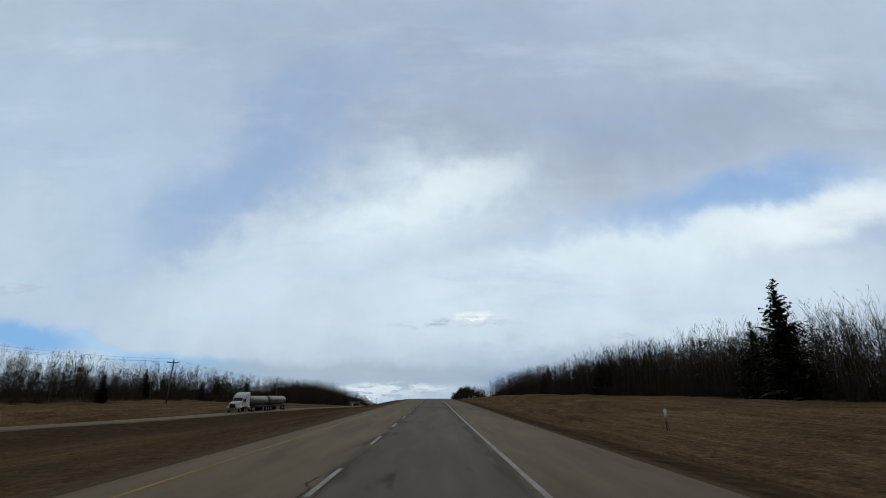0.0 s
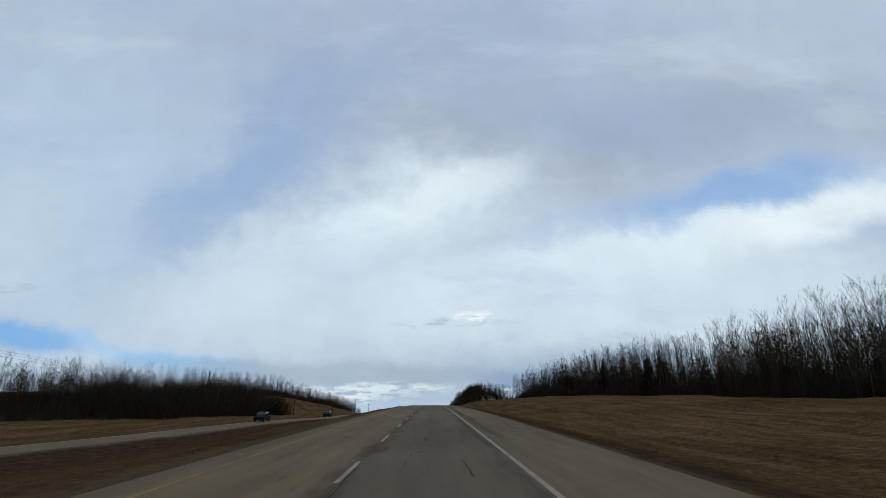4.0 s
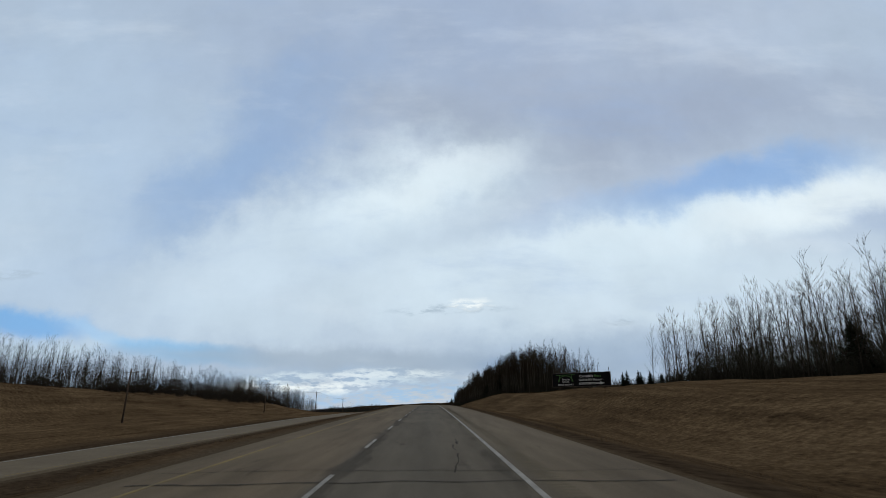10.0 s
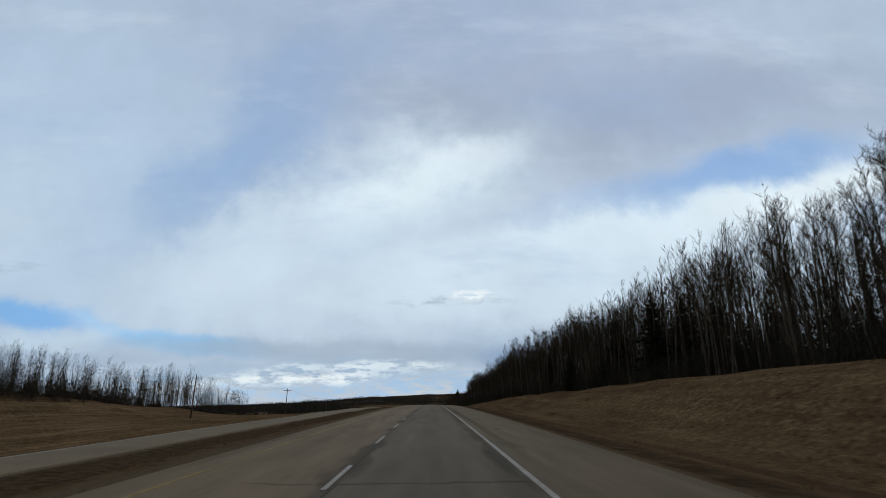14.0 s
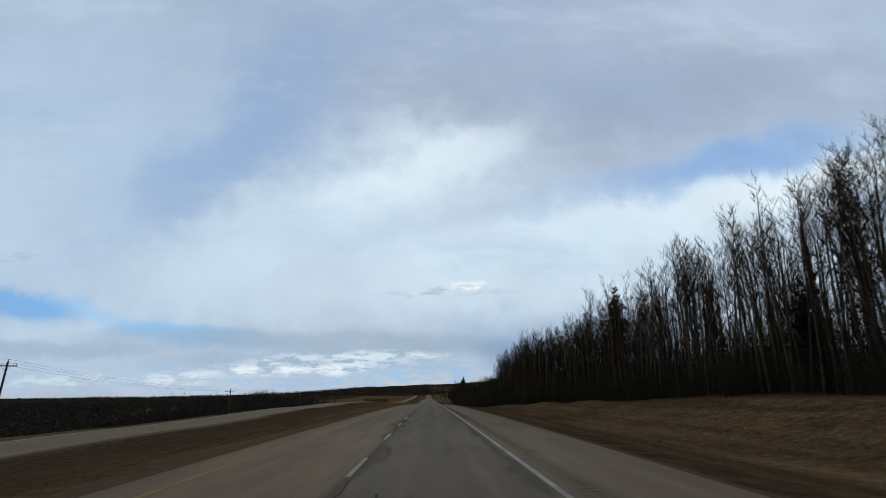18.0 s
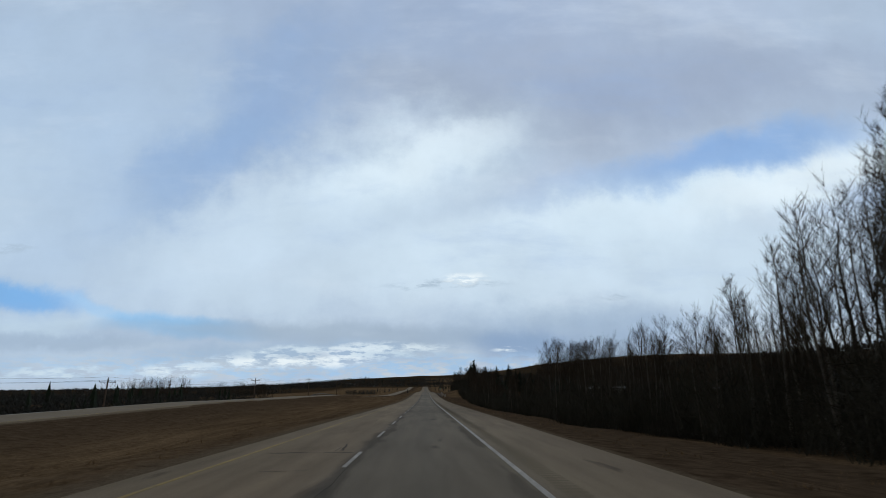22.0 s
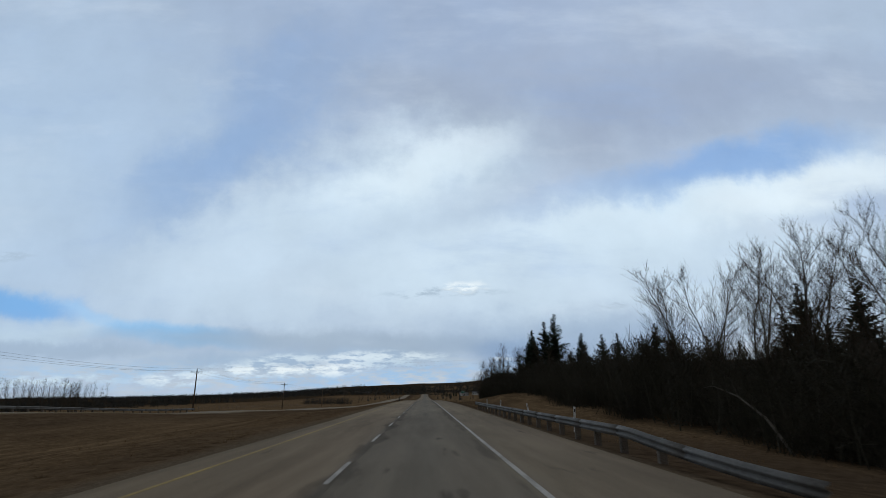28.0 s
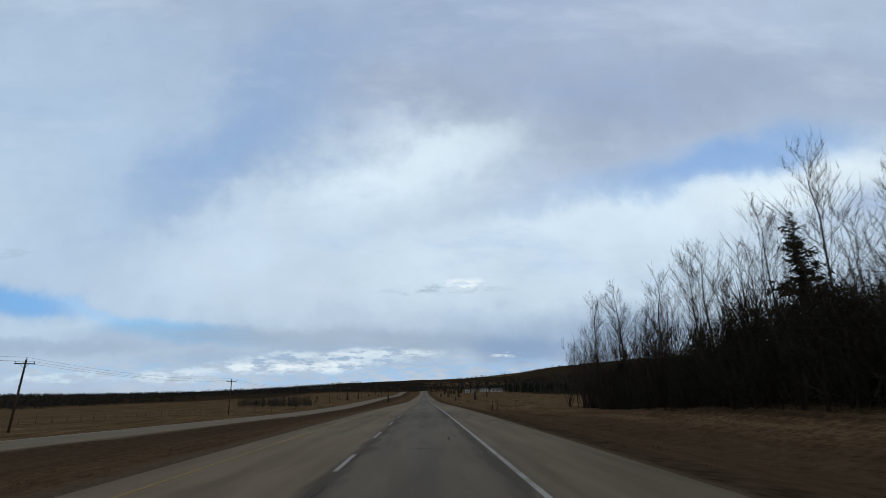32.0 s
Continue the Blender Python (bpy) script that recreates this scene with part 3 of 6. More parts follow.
def build_ground():
    xs = [-2600, -1900, -1400, -1050, -800, -620, -480, -380, -300, -250, -210, -180, -150, -130, -112, -98, -86, -76]
    xs += [-70 + 2.0 * i for i in range(10)] + [-50 + 1.25 * i for i in range(35)]
    xs += [-6.25, -5.8, LEFT_EDGE, -5.3, -4.5, 0.0, 4.2, 4.7, RIGHT_EDGE, 5.2, 5.7, 6.2, 7.0, 8.0, 9.2, 10.5]
    xs += [11.7 + 1.3 * i for i in range(30)] + [52, 55, 59, 64, 70, 78, 88, 100, 114, 130, 150, 180, 220, 270, 340, 430, 540, 700, 900, 1200, 1600, 2200, 2900]
    ss = [-400, -250, -150, -90, -50] + [-20 + 3.0 * i for i in range(440)]
    step = 4.0
    while ss[-1] < 4700:
        step *= 1.045
        ss.append(ss[-1] + step)
    verts, ditch, gravel, litter = [], [], [], []
    for s in ss:
        ox, other = along(s, OTHER_X), 0.0
        wood = forest_edge(s)
        for x in xs:
            verts.append((x, s, ground_z(x, s)))
            if x >= 0:
                gravel.append(ease(x, 5.0, 5.6, 0.8, 0.0))
                ditch.append(max(ease(x, 5.0, 5.7, 0.2, 1.05) * ease(x, 5.9, 7.4, 1.0, 0.25), ease(abs(x - along(s, [(0, 10.5), (250, 9.6), (450, 8.4), (900, 8.8)])), 0.5, 2.2, 0.62, 0.0), along(s, [(600, 0.0), (680, 0.85), (900, 0.85), (950, 0.3), (1020, 0.6), (1090, 0.6), (1150, 0.2)])) * ease(x, 12, 16, 1.0, 0.0))
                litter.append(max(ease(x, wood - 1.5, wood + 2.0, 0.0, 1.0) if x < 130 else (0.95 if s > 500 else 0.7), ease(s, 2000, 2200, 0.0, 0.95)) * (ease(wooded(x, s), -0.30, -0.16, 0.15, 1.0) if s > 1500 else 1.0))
            else:
                half = along(s, OTHER_HALF)
                near, far = ox + half, ox - half
                gravel.append(1.0 if x > -6.0 else max(ease(x, -6.0, -7.2, 0.9, 0.0), ease(abs(x - near), 0.4, 1.6, 0.8, 0.0), ease(abs(x - far), 0.4, 1.6, 0.8, 0.0)))
                gap = -6.0 - near
                wet = along(s, [(0, 0.9), (200, 0.95), (280, 1.1), (520, 1.1), (620, 0.8), (1000, 0.6), (1100, 0.8)])
                across = (x - near) / gap
                if near < x < -6.0:
                    ditch.append(max(ease(across, 0.16, 0.62, wet, 0.30), ease(across, 0.80, 0.93, 0.1, 0.55)) * ease(across, 0.94, 1.0, 1.0, 0.2))
                elif x < far:
                    ditch.append(ease(far - x, 0.5, 8.0, 0.95, 0.0) * along(s, [(200, 0.3), (280, 1.0), (430, 1.0), (520, 0.0)]))
                else:
                    ditch.append(0.0)
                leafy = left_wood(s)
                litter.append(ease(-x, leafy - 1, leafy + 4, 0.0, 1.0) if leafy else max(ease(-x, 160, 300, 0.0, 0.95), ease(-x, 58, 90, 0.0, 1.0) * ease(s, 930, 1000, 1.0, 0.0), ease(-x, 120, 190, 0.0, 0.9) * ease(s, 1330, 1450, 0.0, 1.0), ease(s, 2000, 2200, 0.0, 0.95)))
    n = len(xs)
    faces = [(j * n + i, j * n + i + 1, (j + 1) * n + i + 1, (j + 1) * n + i) for j in range(len(ss) - 1) for i in range(n - 1)]
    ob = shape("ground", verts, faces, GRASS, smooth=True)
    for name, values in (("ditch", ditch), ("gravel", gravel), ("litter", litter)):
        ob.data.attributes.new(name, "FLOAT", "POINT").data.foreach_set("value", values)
    return tagged(ob, "rolling ground of brown dead grass with ditches and gravel verges", "ground", kind="structure")


def forest_edge(s):
    """Distance of the wood's edge from the road, on the right."""
    return along(s, [(-100, 52), (200, 52), (300, 50), (400, 43), (428, 42), (436, 90), (446, 90), (452, 24), (470, 21), (560, 20), (640, 18), (700, 16), (760, 13.5), (850, 13.0), (930, 14.5), (1000, 18), (1060, 17), (1100, 22), (1112, 120), (1500, 160)])


def left_wood(s):
    """Distance of the wood's edge beyond the other carriageway, 0 where the land is open."""
    if s < 215:
        return along(s, [(-100, 62), (0, 60), (120, 59), (190, 54), (215, 49)])
    if s < 600:
        return along(s, [(215, 49), (240, 47.5), (308, 47.5), (319, 66), (420, 66), (520, 62), (600, 66)])
    if s < 880:
        return along(s, [(600, 70), (660, 66), (880, 90)])
    return 0


def ribbon(name, stations, section, mat, parent=None):
    """A strip swept along the road: section gives (x, dz) across it."""
    verts, faces = [], []
    n = len(section(stations[0]))
    for s in stations:
        for x, z in section(s):
            verts.append((x, s, z))
    for j in range(len(stations) - 1):
        for i in range(n - 1):
            faces.append((j * n + i, j * n + i + 1, (j + 1) * n + i + 1, (j + 1) * n + i))
    return shape(name, verts, faces, mat, parent, smooth=False)


ground = build_ground()
STATIONS = [-300, -200, -120] + [-60 + 4.0 * i for i in range(310)] + [1180 + 12.0 * i for i in range(76)]
road = ribbon("road", STATIONS, lambda s: [(LEFT_EDGE - 0.12, road_z(s) - 0.25), (LEFT_EDGE, road_z(s) - 0.02), (-1.8, road_z(s)), (1.9, road_z(s)), (RIGHT_EDGE, road_z(s) - 0.03), (RIGHT_EDGE + 0.12, road_z(s) - 0.25)], ASPHALT)
tagged(road, "two-lane worn asphalt carriageway with tan shoulders", "road", kind="structure")


def other_section(s):
    x, z = along(s, OTHER_X), road_z(s) + along(s, OTHER_Z)
    half = along(s, OTHER_HALF)
    return [(x - half - 0.12, z - 0.25), (x - half, z - 0.02), (x, z), (x + half, z - 0.02), (x + half + 0.12, z - 0.25)]


other_road = ribbon("opposite_road", STATIONS, other_section, OTHER_ASPHALT)
tagged(other_road, "pale tan-grey asphalt carriageway for oncoming traffic beyond the median", "road", kind="structure")


def stripe(name, s0, s1, x, width, mat, parent, step=4.0, lift=0.006):
    count = max(int((s1 - s0) / step), 1)
    st = [s0 + (s1 - s0) * i / count for i in range(count + 1)]

    def section(s):
        mid = road_z(s) - (0.02 * max((-1.8 - x) / 3.7, 0) if x < 0 else 0.03 * max((x - 1.9) / 3.0, 0))
        return [(x - width / 2 - 0.004, mid), (x - width / 2, mid + lift), (x + width / 2, mid + lift), (x + width / 2 + 0.004, mid)]
    return ribbon(name, st, section, mat, parent)


def far_line(name, s0, s1, side, width, mat):
    """An edge line along the other carriageway."""
    count = max(int((s1 - s0) / 4), 1)
    st = [s0 + (s1 - s0) * i / count for i in range(count + 1)]

    def section(s):
        x, z = along(s, OTHER_X) + side * (along(s, OTHER_HALF) - 0.45), road_z(s) + along(s, OTHER_Z) - 0.012
        return [(x - width / 2 - 0.004, z - 0.006), (x - width / 2, z + 0.008), (x + width / 2, z + 0.008), (x + width / 2 + 0.004, z - 0.006)]
    return ribbon(name, st, section, mat, other_road)


for i in range(22):
    far_line("edge_line", -60 + 60.0 * i, -0.05 + 60.0 * i, -1, 0.14, WHITE_PAINT)
    far_line("yellow_edge_line", -60 + 60.0 * i, -0.05 + 60.0 * i, 1, 0.10, YELLOW_PAINT)
for i in range(150):
    stripe("lane_dash", 8.8 + 8.628 * (i - 4), 8.8 + 8.628 * (i - 4) + 3.15, -1.74, 0.088, WHITE_PAINT, road, 1.6)
for i in range(34):
    stripe("edge_line", -60 + 40.0 * i, -20.05 + 40.0 * i, 1.84, 0.11, WHITE_PAINT, road)
    stripe("yellow_edge_line", -60 + 40.0 * i, -20.05 + 40.0 * i, -4.58, 0.085, YELLOW_PAINT, road)
stripe("edge_line", 1300, 2050, 1.84, 0.16, WHITE_PAINT, road, 12.0)

# ---- trees ----
def tube(points, radii, sides):
    """Vertices and triangles of a tapering stem through points; a radius of 0 closes it to a tip."""
    verts, tris, rings = [], [], []
    for i, (p, r) in enumerate(zip(points, radii)):
        way = (points[min(i + 1, len(points) - 1)] - points[max(i - 1, 0)])
        way.normalize()
        side = way.cross(Vector((0.31, 0.95, 0.07))).normalized()
        over = way.cross(side)
        if r <= 0:
            rings.append([len(verts)])
            verts.append(p)
        else:
            rings.append(list(range(len(verts), len(verts) + sides)))
            for k in range(sides):
                a = 2 * math.pi * k / sides
                verts.append(p + side * (r * math.cos(a)) + over * (r * math.sin(a)))
    for a, b in zip(rings, rings[1:]):
        for k in range(sides):
            q = (k + 1) % sides
            if len(b) == 1:
                tris.append((a[k], a[q], b[0]))
            else:
                tris.append((a[k], a[q], b[q]))
                tris.append((a[k], b[q], b[k]))
    return verts, tris


class Growth:
    """Collects stems into one mesh."""

    def __init__(self):
        self.verts, self.tris = [], []

    def stem(self, points, radii, sides):
        v, t = tube(points, radii, sides)
        o = len(self.verts)
        self.verts += v
        self.tris += [(a + o, b + o, c + o) for a, b, c in t]

    def leaf(self, corners):
        o = len(self.verts)
        self.verts += corners
        self.tris += [(o, o + i, o + i + 1) for i in range(1, len(corners) - 1)]

    def arrays(self):
        return np.array([tuple(v) for v in self.verts], dtype=np.float32).reshape(-1, 3), np.array(self.tris, dtype=np.int32).reshape(-1, 3)


def tri_mesh(name, verts, tris, mat):
    data = bpy.data.meshes.new(name)
    data.vertices.add(len(verts))
    data.vertices.foreach_set("co", np.asarray(verts, dtype=np.float32).ravel())
    data.loops.add(len(tris) * 3)
    data.loops.foreach_set("vertex_index", np.asarray(tris, dtype=np.int32).ravel())
    data.polygons.add(len(tris))
    data.polygons.foreach_set("loop_start", np.arange(0, len(tris) * 3, 3, dtype=np.int32))
    data.polygons.foreach_set("loop_total", np.full(len(tris), 3, dtype=np.int32))
    data.update(calc_edges=True)
    data.materials.append(mat)
    return data


def slanted(rng, out, up):
    a = rng.uniform(0, 2 * math.pi)
    return Vector((math.cos(a) * out, math.sin(a) * out, up)).normalized()


def aspen(seed, height=12.0, full=True, spread=1.0, bare=0.42, fuzz=0):
    """A bare poplar: slim crooked trunk, ascending branches, a fuzz of fine twigs. Returns trunk and crown."""
    rng = random.Random(seed)
    trunk, crown = Growth(), Growth()
    lean = Vector((rng.uniform(-0.05, 0.05), rng.uniform(-0.05, 0.05), 0))
    n = 8 if full else 4
    pts, rad = [], []
    thick = height * rng.uniform(0.0055, 0.0088)
    bend = Vector((rng.uniform(-0.35, 0.35), rng.uniform(-0.35, 0.35), 0))
    for i in range(n + 1):
        f = i / n
        crook = Vector((rng.uniform(-0.16, 0.16), rng.uniform(-0.16, 0.16), 0)) * f
        pts.append(Vector((0, 0, f * height)) + lean * f * height + bend * math.sin(f * 3.1) + crook)
        rad.append(thick * (1 - f) ** 0.8 + 0.010)
    rad[-1] = 0
    pts[0].z = -0.4
    trunk.stem(pts, rad, 6 if full else 4)

    def at(f):
        k = min(int(f * n), n - 1)
        return pts[k].lerp(pts[k + 1], f * n - k)

    def twig(s, e, half):
        off = (e - s).cross(Vector((rng.uniform(-1, 1), rng.uniform(-1, 1), 0.2))).normalized() * half
        crown.leaf([s - off, s + off, e])

    count = 46 if full else (fuzz or 30)
    for b in range(count):
        f = bare + (0.98 - bare) * ((b + rng.random()) / count)
        start = at(f)
        share = (f - bare) / (1 - bare)
        length = height * (0.048 + 0.088 * math.sin(min(share * 1.9 + 0.75, 3.0))) * rng.uniform(0.6, 1.3) * spread * (1.2 - 0.6 * share)
        way = slanted(rng, 1.0, rng.uniform(1.0, 2.4) if fuzz else rng.uniform(0.75, 1.7))
        mid = start + way * length * 0.5
        tip = mid + (way + Vector((0, 0, rng.uniform(0.25, 0.8)))).normalized() * length * 0.5
        r = max(thick * 0.36 * (1.1 - f), 0.012)
        if full:
            crown.stem([start, mid, tip], [r, r * 0.6, 0], 3)
        else:
            twig(start, tip, r * 0.8)
        for w in range(7 if full else (6 if fuzz else 9)):
            g = rng.uniform(0.15, 1.0)
            s = start.lerp(mid, g * 2) if g < 0.5 else mid.lerp(tip, g * 2 - 1)
            out = (way * 0.85 + slanted(rng, 0.7, rng.uniform(0.4, 1.3))).normalized()
            l = length * rng.uniform(0.28, 0.58) + 0.14
            e = s + out * l
            if full:
                twig(s, e, 0.011)
                for y in range(3):
                    q = s.lerp(e, rng.uniform(0.2, 0.95))
                    twig(q, q + (out + slanted(rng, 0.65, rng.uniform(0.2, 0.9))).normalized() * l * rng.uniform(0.5, 0.85), 0.008)
            else:
                twig(s, e, 0.016 if fuzz else 0.012)
    (tv, tt), (cv, ct) = trunk.arrays(), crown.arrays()
    fit = height / max(tv[:, 2].max(), cv[:, 2].max())
    return (tv * fit, tt), (cv * fit, ct)


def brush(seed, height=7.0, count=150, half=0.035, reach=1.7):
    """A crowded mass of saplings and twigs, thinning out towards the top."""
    rng = random.Random(seed)
    g = Growth()
    for k in range(7):
        a = Vector((rng.gauss(0, reach * 0.5), rng.gauss(0, reach * 0.5), -0.2))
        e = a + slanted(rng, rng.uniform(0.05, 0.35), 1.0) * height * rng.uniform(0.7, 1.1)
        g.stem([a, e], [0.04, 0], 3)
    for k in range(count):
        z = height * rng.random() ** 1.15
        wide = reach * (1.0 - 0.55 * z / height) * math.sqrt(rng.random())
        a = rng.uniform(0, 6.283)
        p = Vector((wide * math.cos(a), wide * math.sin(a), z))
        d = slanted(rng, 1.0, rng.uniform(-0.2, 2.2))
        off = d.cross(Vector((rng.uniform(-1, 1), rng.uniform(-1, 1), rng.uniform(-1, 1)))).normalized() * half * rng.uniform(0.6, 1.4)
        g.leaf([p - off, p + off, p + d * rng.uniform(0.6, 1.5)])
    return g.arrays()


def willow(seed, height=7.0, full=True):
    """A many-stemmed bare shrub tree with arching branches. Returns stems and crown."""
    rng = random.Random(seed)
    stems, crown = [], Growth()
    for k in range(13 if full else 6):
        way = slanted(rng, rng.uniform(0.05, 0.5), 1.0)
        l = height * rng.uniform(0.65, 1.05)
        a = Vector((rng.uniform(-0.35, 0.35), rng.uniform(-0.35, 0.35), -0.3))
        b = a + way * l * 0.55
        c = b + (way + Vector((0, 0, 0.5))).normalized() * l * 0.45
        one = Growth()
        one.stem([a, b, c], [0.042, 0.026, 0], 4)
        stems.append(one.arrays())
        for j in range(13 if full else 7):
            g = rng.uniform(0.3, 0.98)
            s = a.lerp(b, g * 2) if g < 0.5 else b.lerp(c, g * 2 - 1)
            out = (way * 0.8 + slanted(rng, 0.7, rng.uniform(0.5, 1.3))).normalized()
            m = l * rng.uniform(0.10, 0.22)
            e = s + out * m
            crown.stem([s, e], [0.014, 0], 3)
            for w in range(5 if full else 2):
                q = s.lerp(e, rng.uniform(0.2, 0.95))
                crown.stem([q, q + (out + slanted(rng, 0.9, rng.uniform(0.1, 0.8))).normalized() * m * rng.uniform(0.35, 0.7)], [0.0085, 0], 3)
    return stems, crown.arrays()


def shrub(seed, height=3.5, stems=54, thick=0.021):
    """A dense thicket of thin bare stems."""
    rng = random.Random(seed)
    g = Growth()
    for k in range(stems):
        a = Vector((rng.gauss(0, 0.55), rng.gauss(0, 0.55), -0.2))
        way = slanted(rng, rng.uniform(0.05, 0.75), 1.0)
        l = height * rng.uniform(0.35, 1.05)
        e = a + way * l
        if k % 4 == 0:
            g.stem([a, e], [thick, 0], 3)
        else:
            off = way.cross(Vector((rng.uniform(-1, 1), rng.uniform(-1, 1), 0.1))).normalized() * thick
            g.leaf([a - off, a + off, e])
        for w in range(2):
            q = a.lerp(e, rng.uniform(0.25, 0.85))
            d = (way * 0.6 + slanted(rng, 0.9, rng.uniform(-0.1, 0.8))).normalized()
            off = d.cross(Vector((rng.uniform(-1, 1), rng.uniform(-1, 1), 0.3))).normalized() * thick * 0.6
            g.leaf([q - off, q + off, q + d * l * rng.uniform(0.25, 0.5)])
    return g.arrays()


def spruce(seed, height=16.0, full=True, gaps=0.0):
    """A dark conifer: trunk and whorls of drooping needled boughs with ragged tips. Returns trunk and crown."""
    rng = random.Random(seed)
    trunk, crown = Growth(), Growth()
    trunk.stem([Vector((0, 0, -0.4)), Vector((0.05, 0, height * 0.5)), Vector((0, 0.04, height))], [height * 0.014, height * 0.009, 0], 7)
    tiers = int(height * (3.1 if full else 1.6))
    for t in range(tiers):
        f = min(max((t + rng.uniform(-0.4, 0.4)) / tiers, 0.0), 0.985)
        z = height * (0.05 + 0.94 * f)
        reach = height * 0.265 * (1 - f) ** 0.8 * rng.uniform(0.7, 1.2) + 0.16
        for b in range((8 if full else 5) if f < 0.85 else 4):
            if rng.random() < gaps:
                continue
            a = rng.uniform(0, 2 * math.pi)
            l = reach * rng.uniform(0.45, 1.2)
            out = Vector((math.cos(a), math.sin(a), 0))
            side = Vector((-math.sin(a), math.cos(a), 0))
            droop = -0.30 + 0.55 * f + rng.uniform(-0.15, 0.15)
            root = Vector((0, 0, z + rng.uniform(-0.25, 0.25)))
            pieces = 6 if full else 3
            for k in range(pieces):
                g0 = (k + rng.uniform(0.0, 0.9)) / pieces
                base = root + out * l * g0 + Vector((0, 0, droop * l * g0 + 0.22 * l * g0 * g0))
                w = l * (0.30 - 0.12 * g0) * rng.uniform(0.6, 1.1) + 0.13
                for sgn in (1, -1, 0):
                    d = out * rng.uniform(0.3, 1.0) + side * (sgn + rng.uniform(-0.3, 0.3)) + Vector((0, 0, rng.uniform(-0.75, 0.25)))
                    d.normalize()
                    off = d.cross(Vector((rng.uniform(-0.5, 0.5), rng.uniform(-0.5, 0.5), 1))).normalized() * w * 0.34
                    crown.leaf([base - off, base + d * w * 0.7 - off * 0.6, base + d * w, base + off])
    return trunk.arrays(), crown.arrays()


def scattered(name, places, variants, mat, label, category):
    """One object out of many plants: places of (x, s, turn, scale, variant)."""
    vs, ts, o = [], [], 0
    for x, s, turn, size, k in places:
        v, t = variants[k % len(variants)]
        c, d = math.cos(turn) * size, math.sin(turn) * size
        w = np.empty_like(v)
        w[:, 0] = v[:, 0] * c - v[:, 1] * d + x
        w[:, 1] = v[:, 0] * d + v[:, 1] * c + s
        w[:, 2] = v[:, 2] * size + ground_z(x, s)
        vs.append(w)
        ts.append(t + o)
        o += len(v)
    if not vs:
        return None
    ob = new(name, tri_mesh(name, np.concatenate(vs), np.concatenate(ts), mat))
    return tagged(ob, label, category, kind="stuff")


def plant_kind(name, trunk_name, arrays, bark, leafage, label, category, group):
    """A tree as a thing with its trunk and crown; copies share its meshes."""
    trunks, (cv, ct) = arrays
    top = new(name)
    for tv, tt in trunks if isinstance(trunks, list) else [trunks]:
        a = new(trunk_name, tri_mesh(trunk_name, tv, tt, bark))
        a.data.polygons.foreach_set("use_smooth", [True] * len(a.data.polygons))
        a.parent = top
    b = new("crown", tri_mesh("crown", cv, ct, leafage))
    b.parent = top
    return tagged(top, label, category, group)


def stand(kinds, places):
    """Sets a tree of one of the kinds at each place; the kinds themselves take the first ones."""
    fresh = list(kinds)
    for x, s, turn, size, k, lean in places:
        src = kinds[k % len(kinds)]
        m = Matrix.LocRotScale((x, s, ground_z(x, s) - 0.05), Euler((lean[0], lean[1], turn)), (size, size, size))
        if src in fresh:
            src.matrix_basis = m
            fresh.remove(src)
        else:
            ob = copy_thing(src, Matrix())
            ob.matrix_basis = m
    for ob in fresh:
        for c in list(ob.children):
            bpy.data.objects.remove(c)
        bpy.data.objects.remove(ob)


rng = random.Random(7)
LIGHT_ASPENS = [aspen(100 + i, 12.0, full=False, bare=(0.12, 0.34, 0.2)[i % 3]) for i in range(7)]
FAR_ASPENS = [aspen(150 + i, 12.0, full=False, spread=1.9, bare=(0.10, 0.25, 0.16)[i % 3], fuzz=25) for i in range(7)]
TALL_BRUSH = [brush(270 + i, 7.0, 170, 0.030) for i in range(5)]
SHRUBS = [shrub(200 + i) for i in range(6)]
DENSE_BRUSH = [brush(250 + i, 3.4, 165, 0.020, 1.4) for i in range(4)]
FULL_ASPENS = [aspen(300 + i, 12.0, bare=(0.42, 0.5, 0.36, 0.55)[i % 4]) for i in range(7)]
WILLOWS = [willow(400 + i) for i in range(4)]
SPRUCES = [spruce(500 + i, 16.0) for i in range(4)]


def split_trees(name, places, label, kinds=LIGHT_ASPENS, bark=ASPEN_BARK):
    scattered(name + "_trunks", places, [v[0] for v in kinds], bark, label, "woods")
    scattered(name + "_branches", places, [v[1] for v in kinds], TWIGS, label, "woods")


def strip(s0, s1, edge, depth, per_metre, low=0.75, high=1.1, bias=1.4):
    """Places in a belt of wood, denser at its edge. edge: signed distance from the road at s."""
    out = []
    for i in range(int((s1 - s0) * per_metre)):
        s = rng.uniform(s0, s1)
        e = edge(s)
        d = depth * rng.random() ** bias
        out.append((e + math.copysign(d, e), s, rng.uniform(0, 6.28), rng.uniform(low, high), rng.randrange(99)))
    return out


# wood on the right, behind the field
far_right = [(x, s, a, size * along(s, [(0, 1.1), (120, 1.12), (170, 1.24), (215, 1.2), (250, 1.14), (340, 1.2), (428, 1.08)]), k) for x, s, a, size, k in strip(-20, 428, forest_edge, 24, 2.9, 0.72, 1.12)]
split_trees("field_wood", far_right, "dense bare aspen wood along the edge of a brown field", FAR_ASPENS, SILHOUETTE_BARK)
scattered("board_brush", [(rng.uniform(37, 60), rng.uniform(433, 452), rng.uniform(0, 6.28), rng.uniform(0.35, 0.6), rng.randrange(99)) for i in range(90)], DENSE_BRUSH, RED_TWIGS, "low brown brush in the field behind the billboard", "undergrowth")
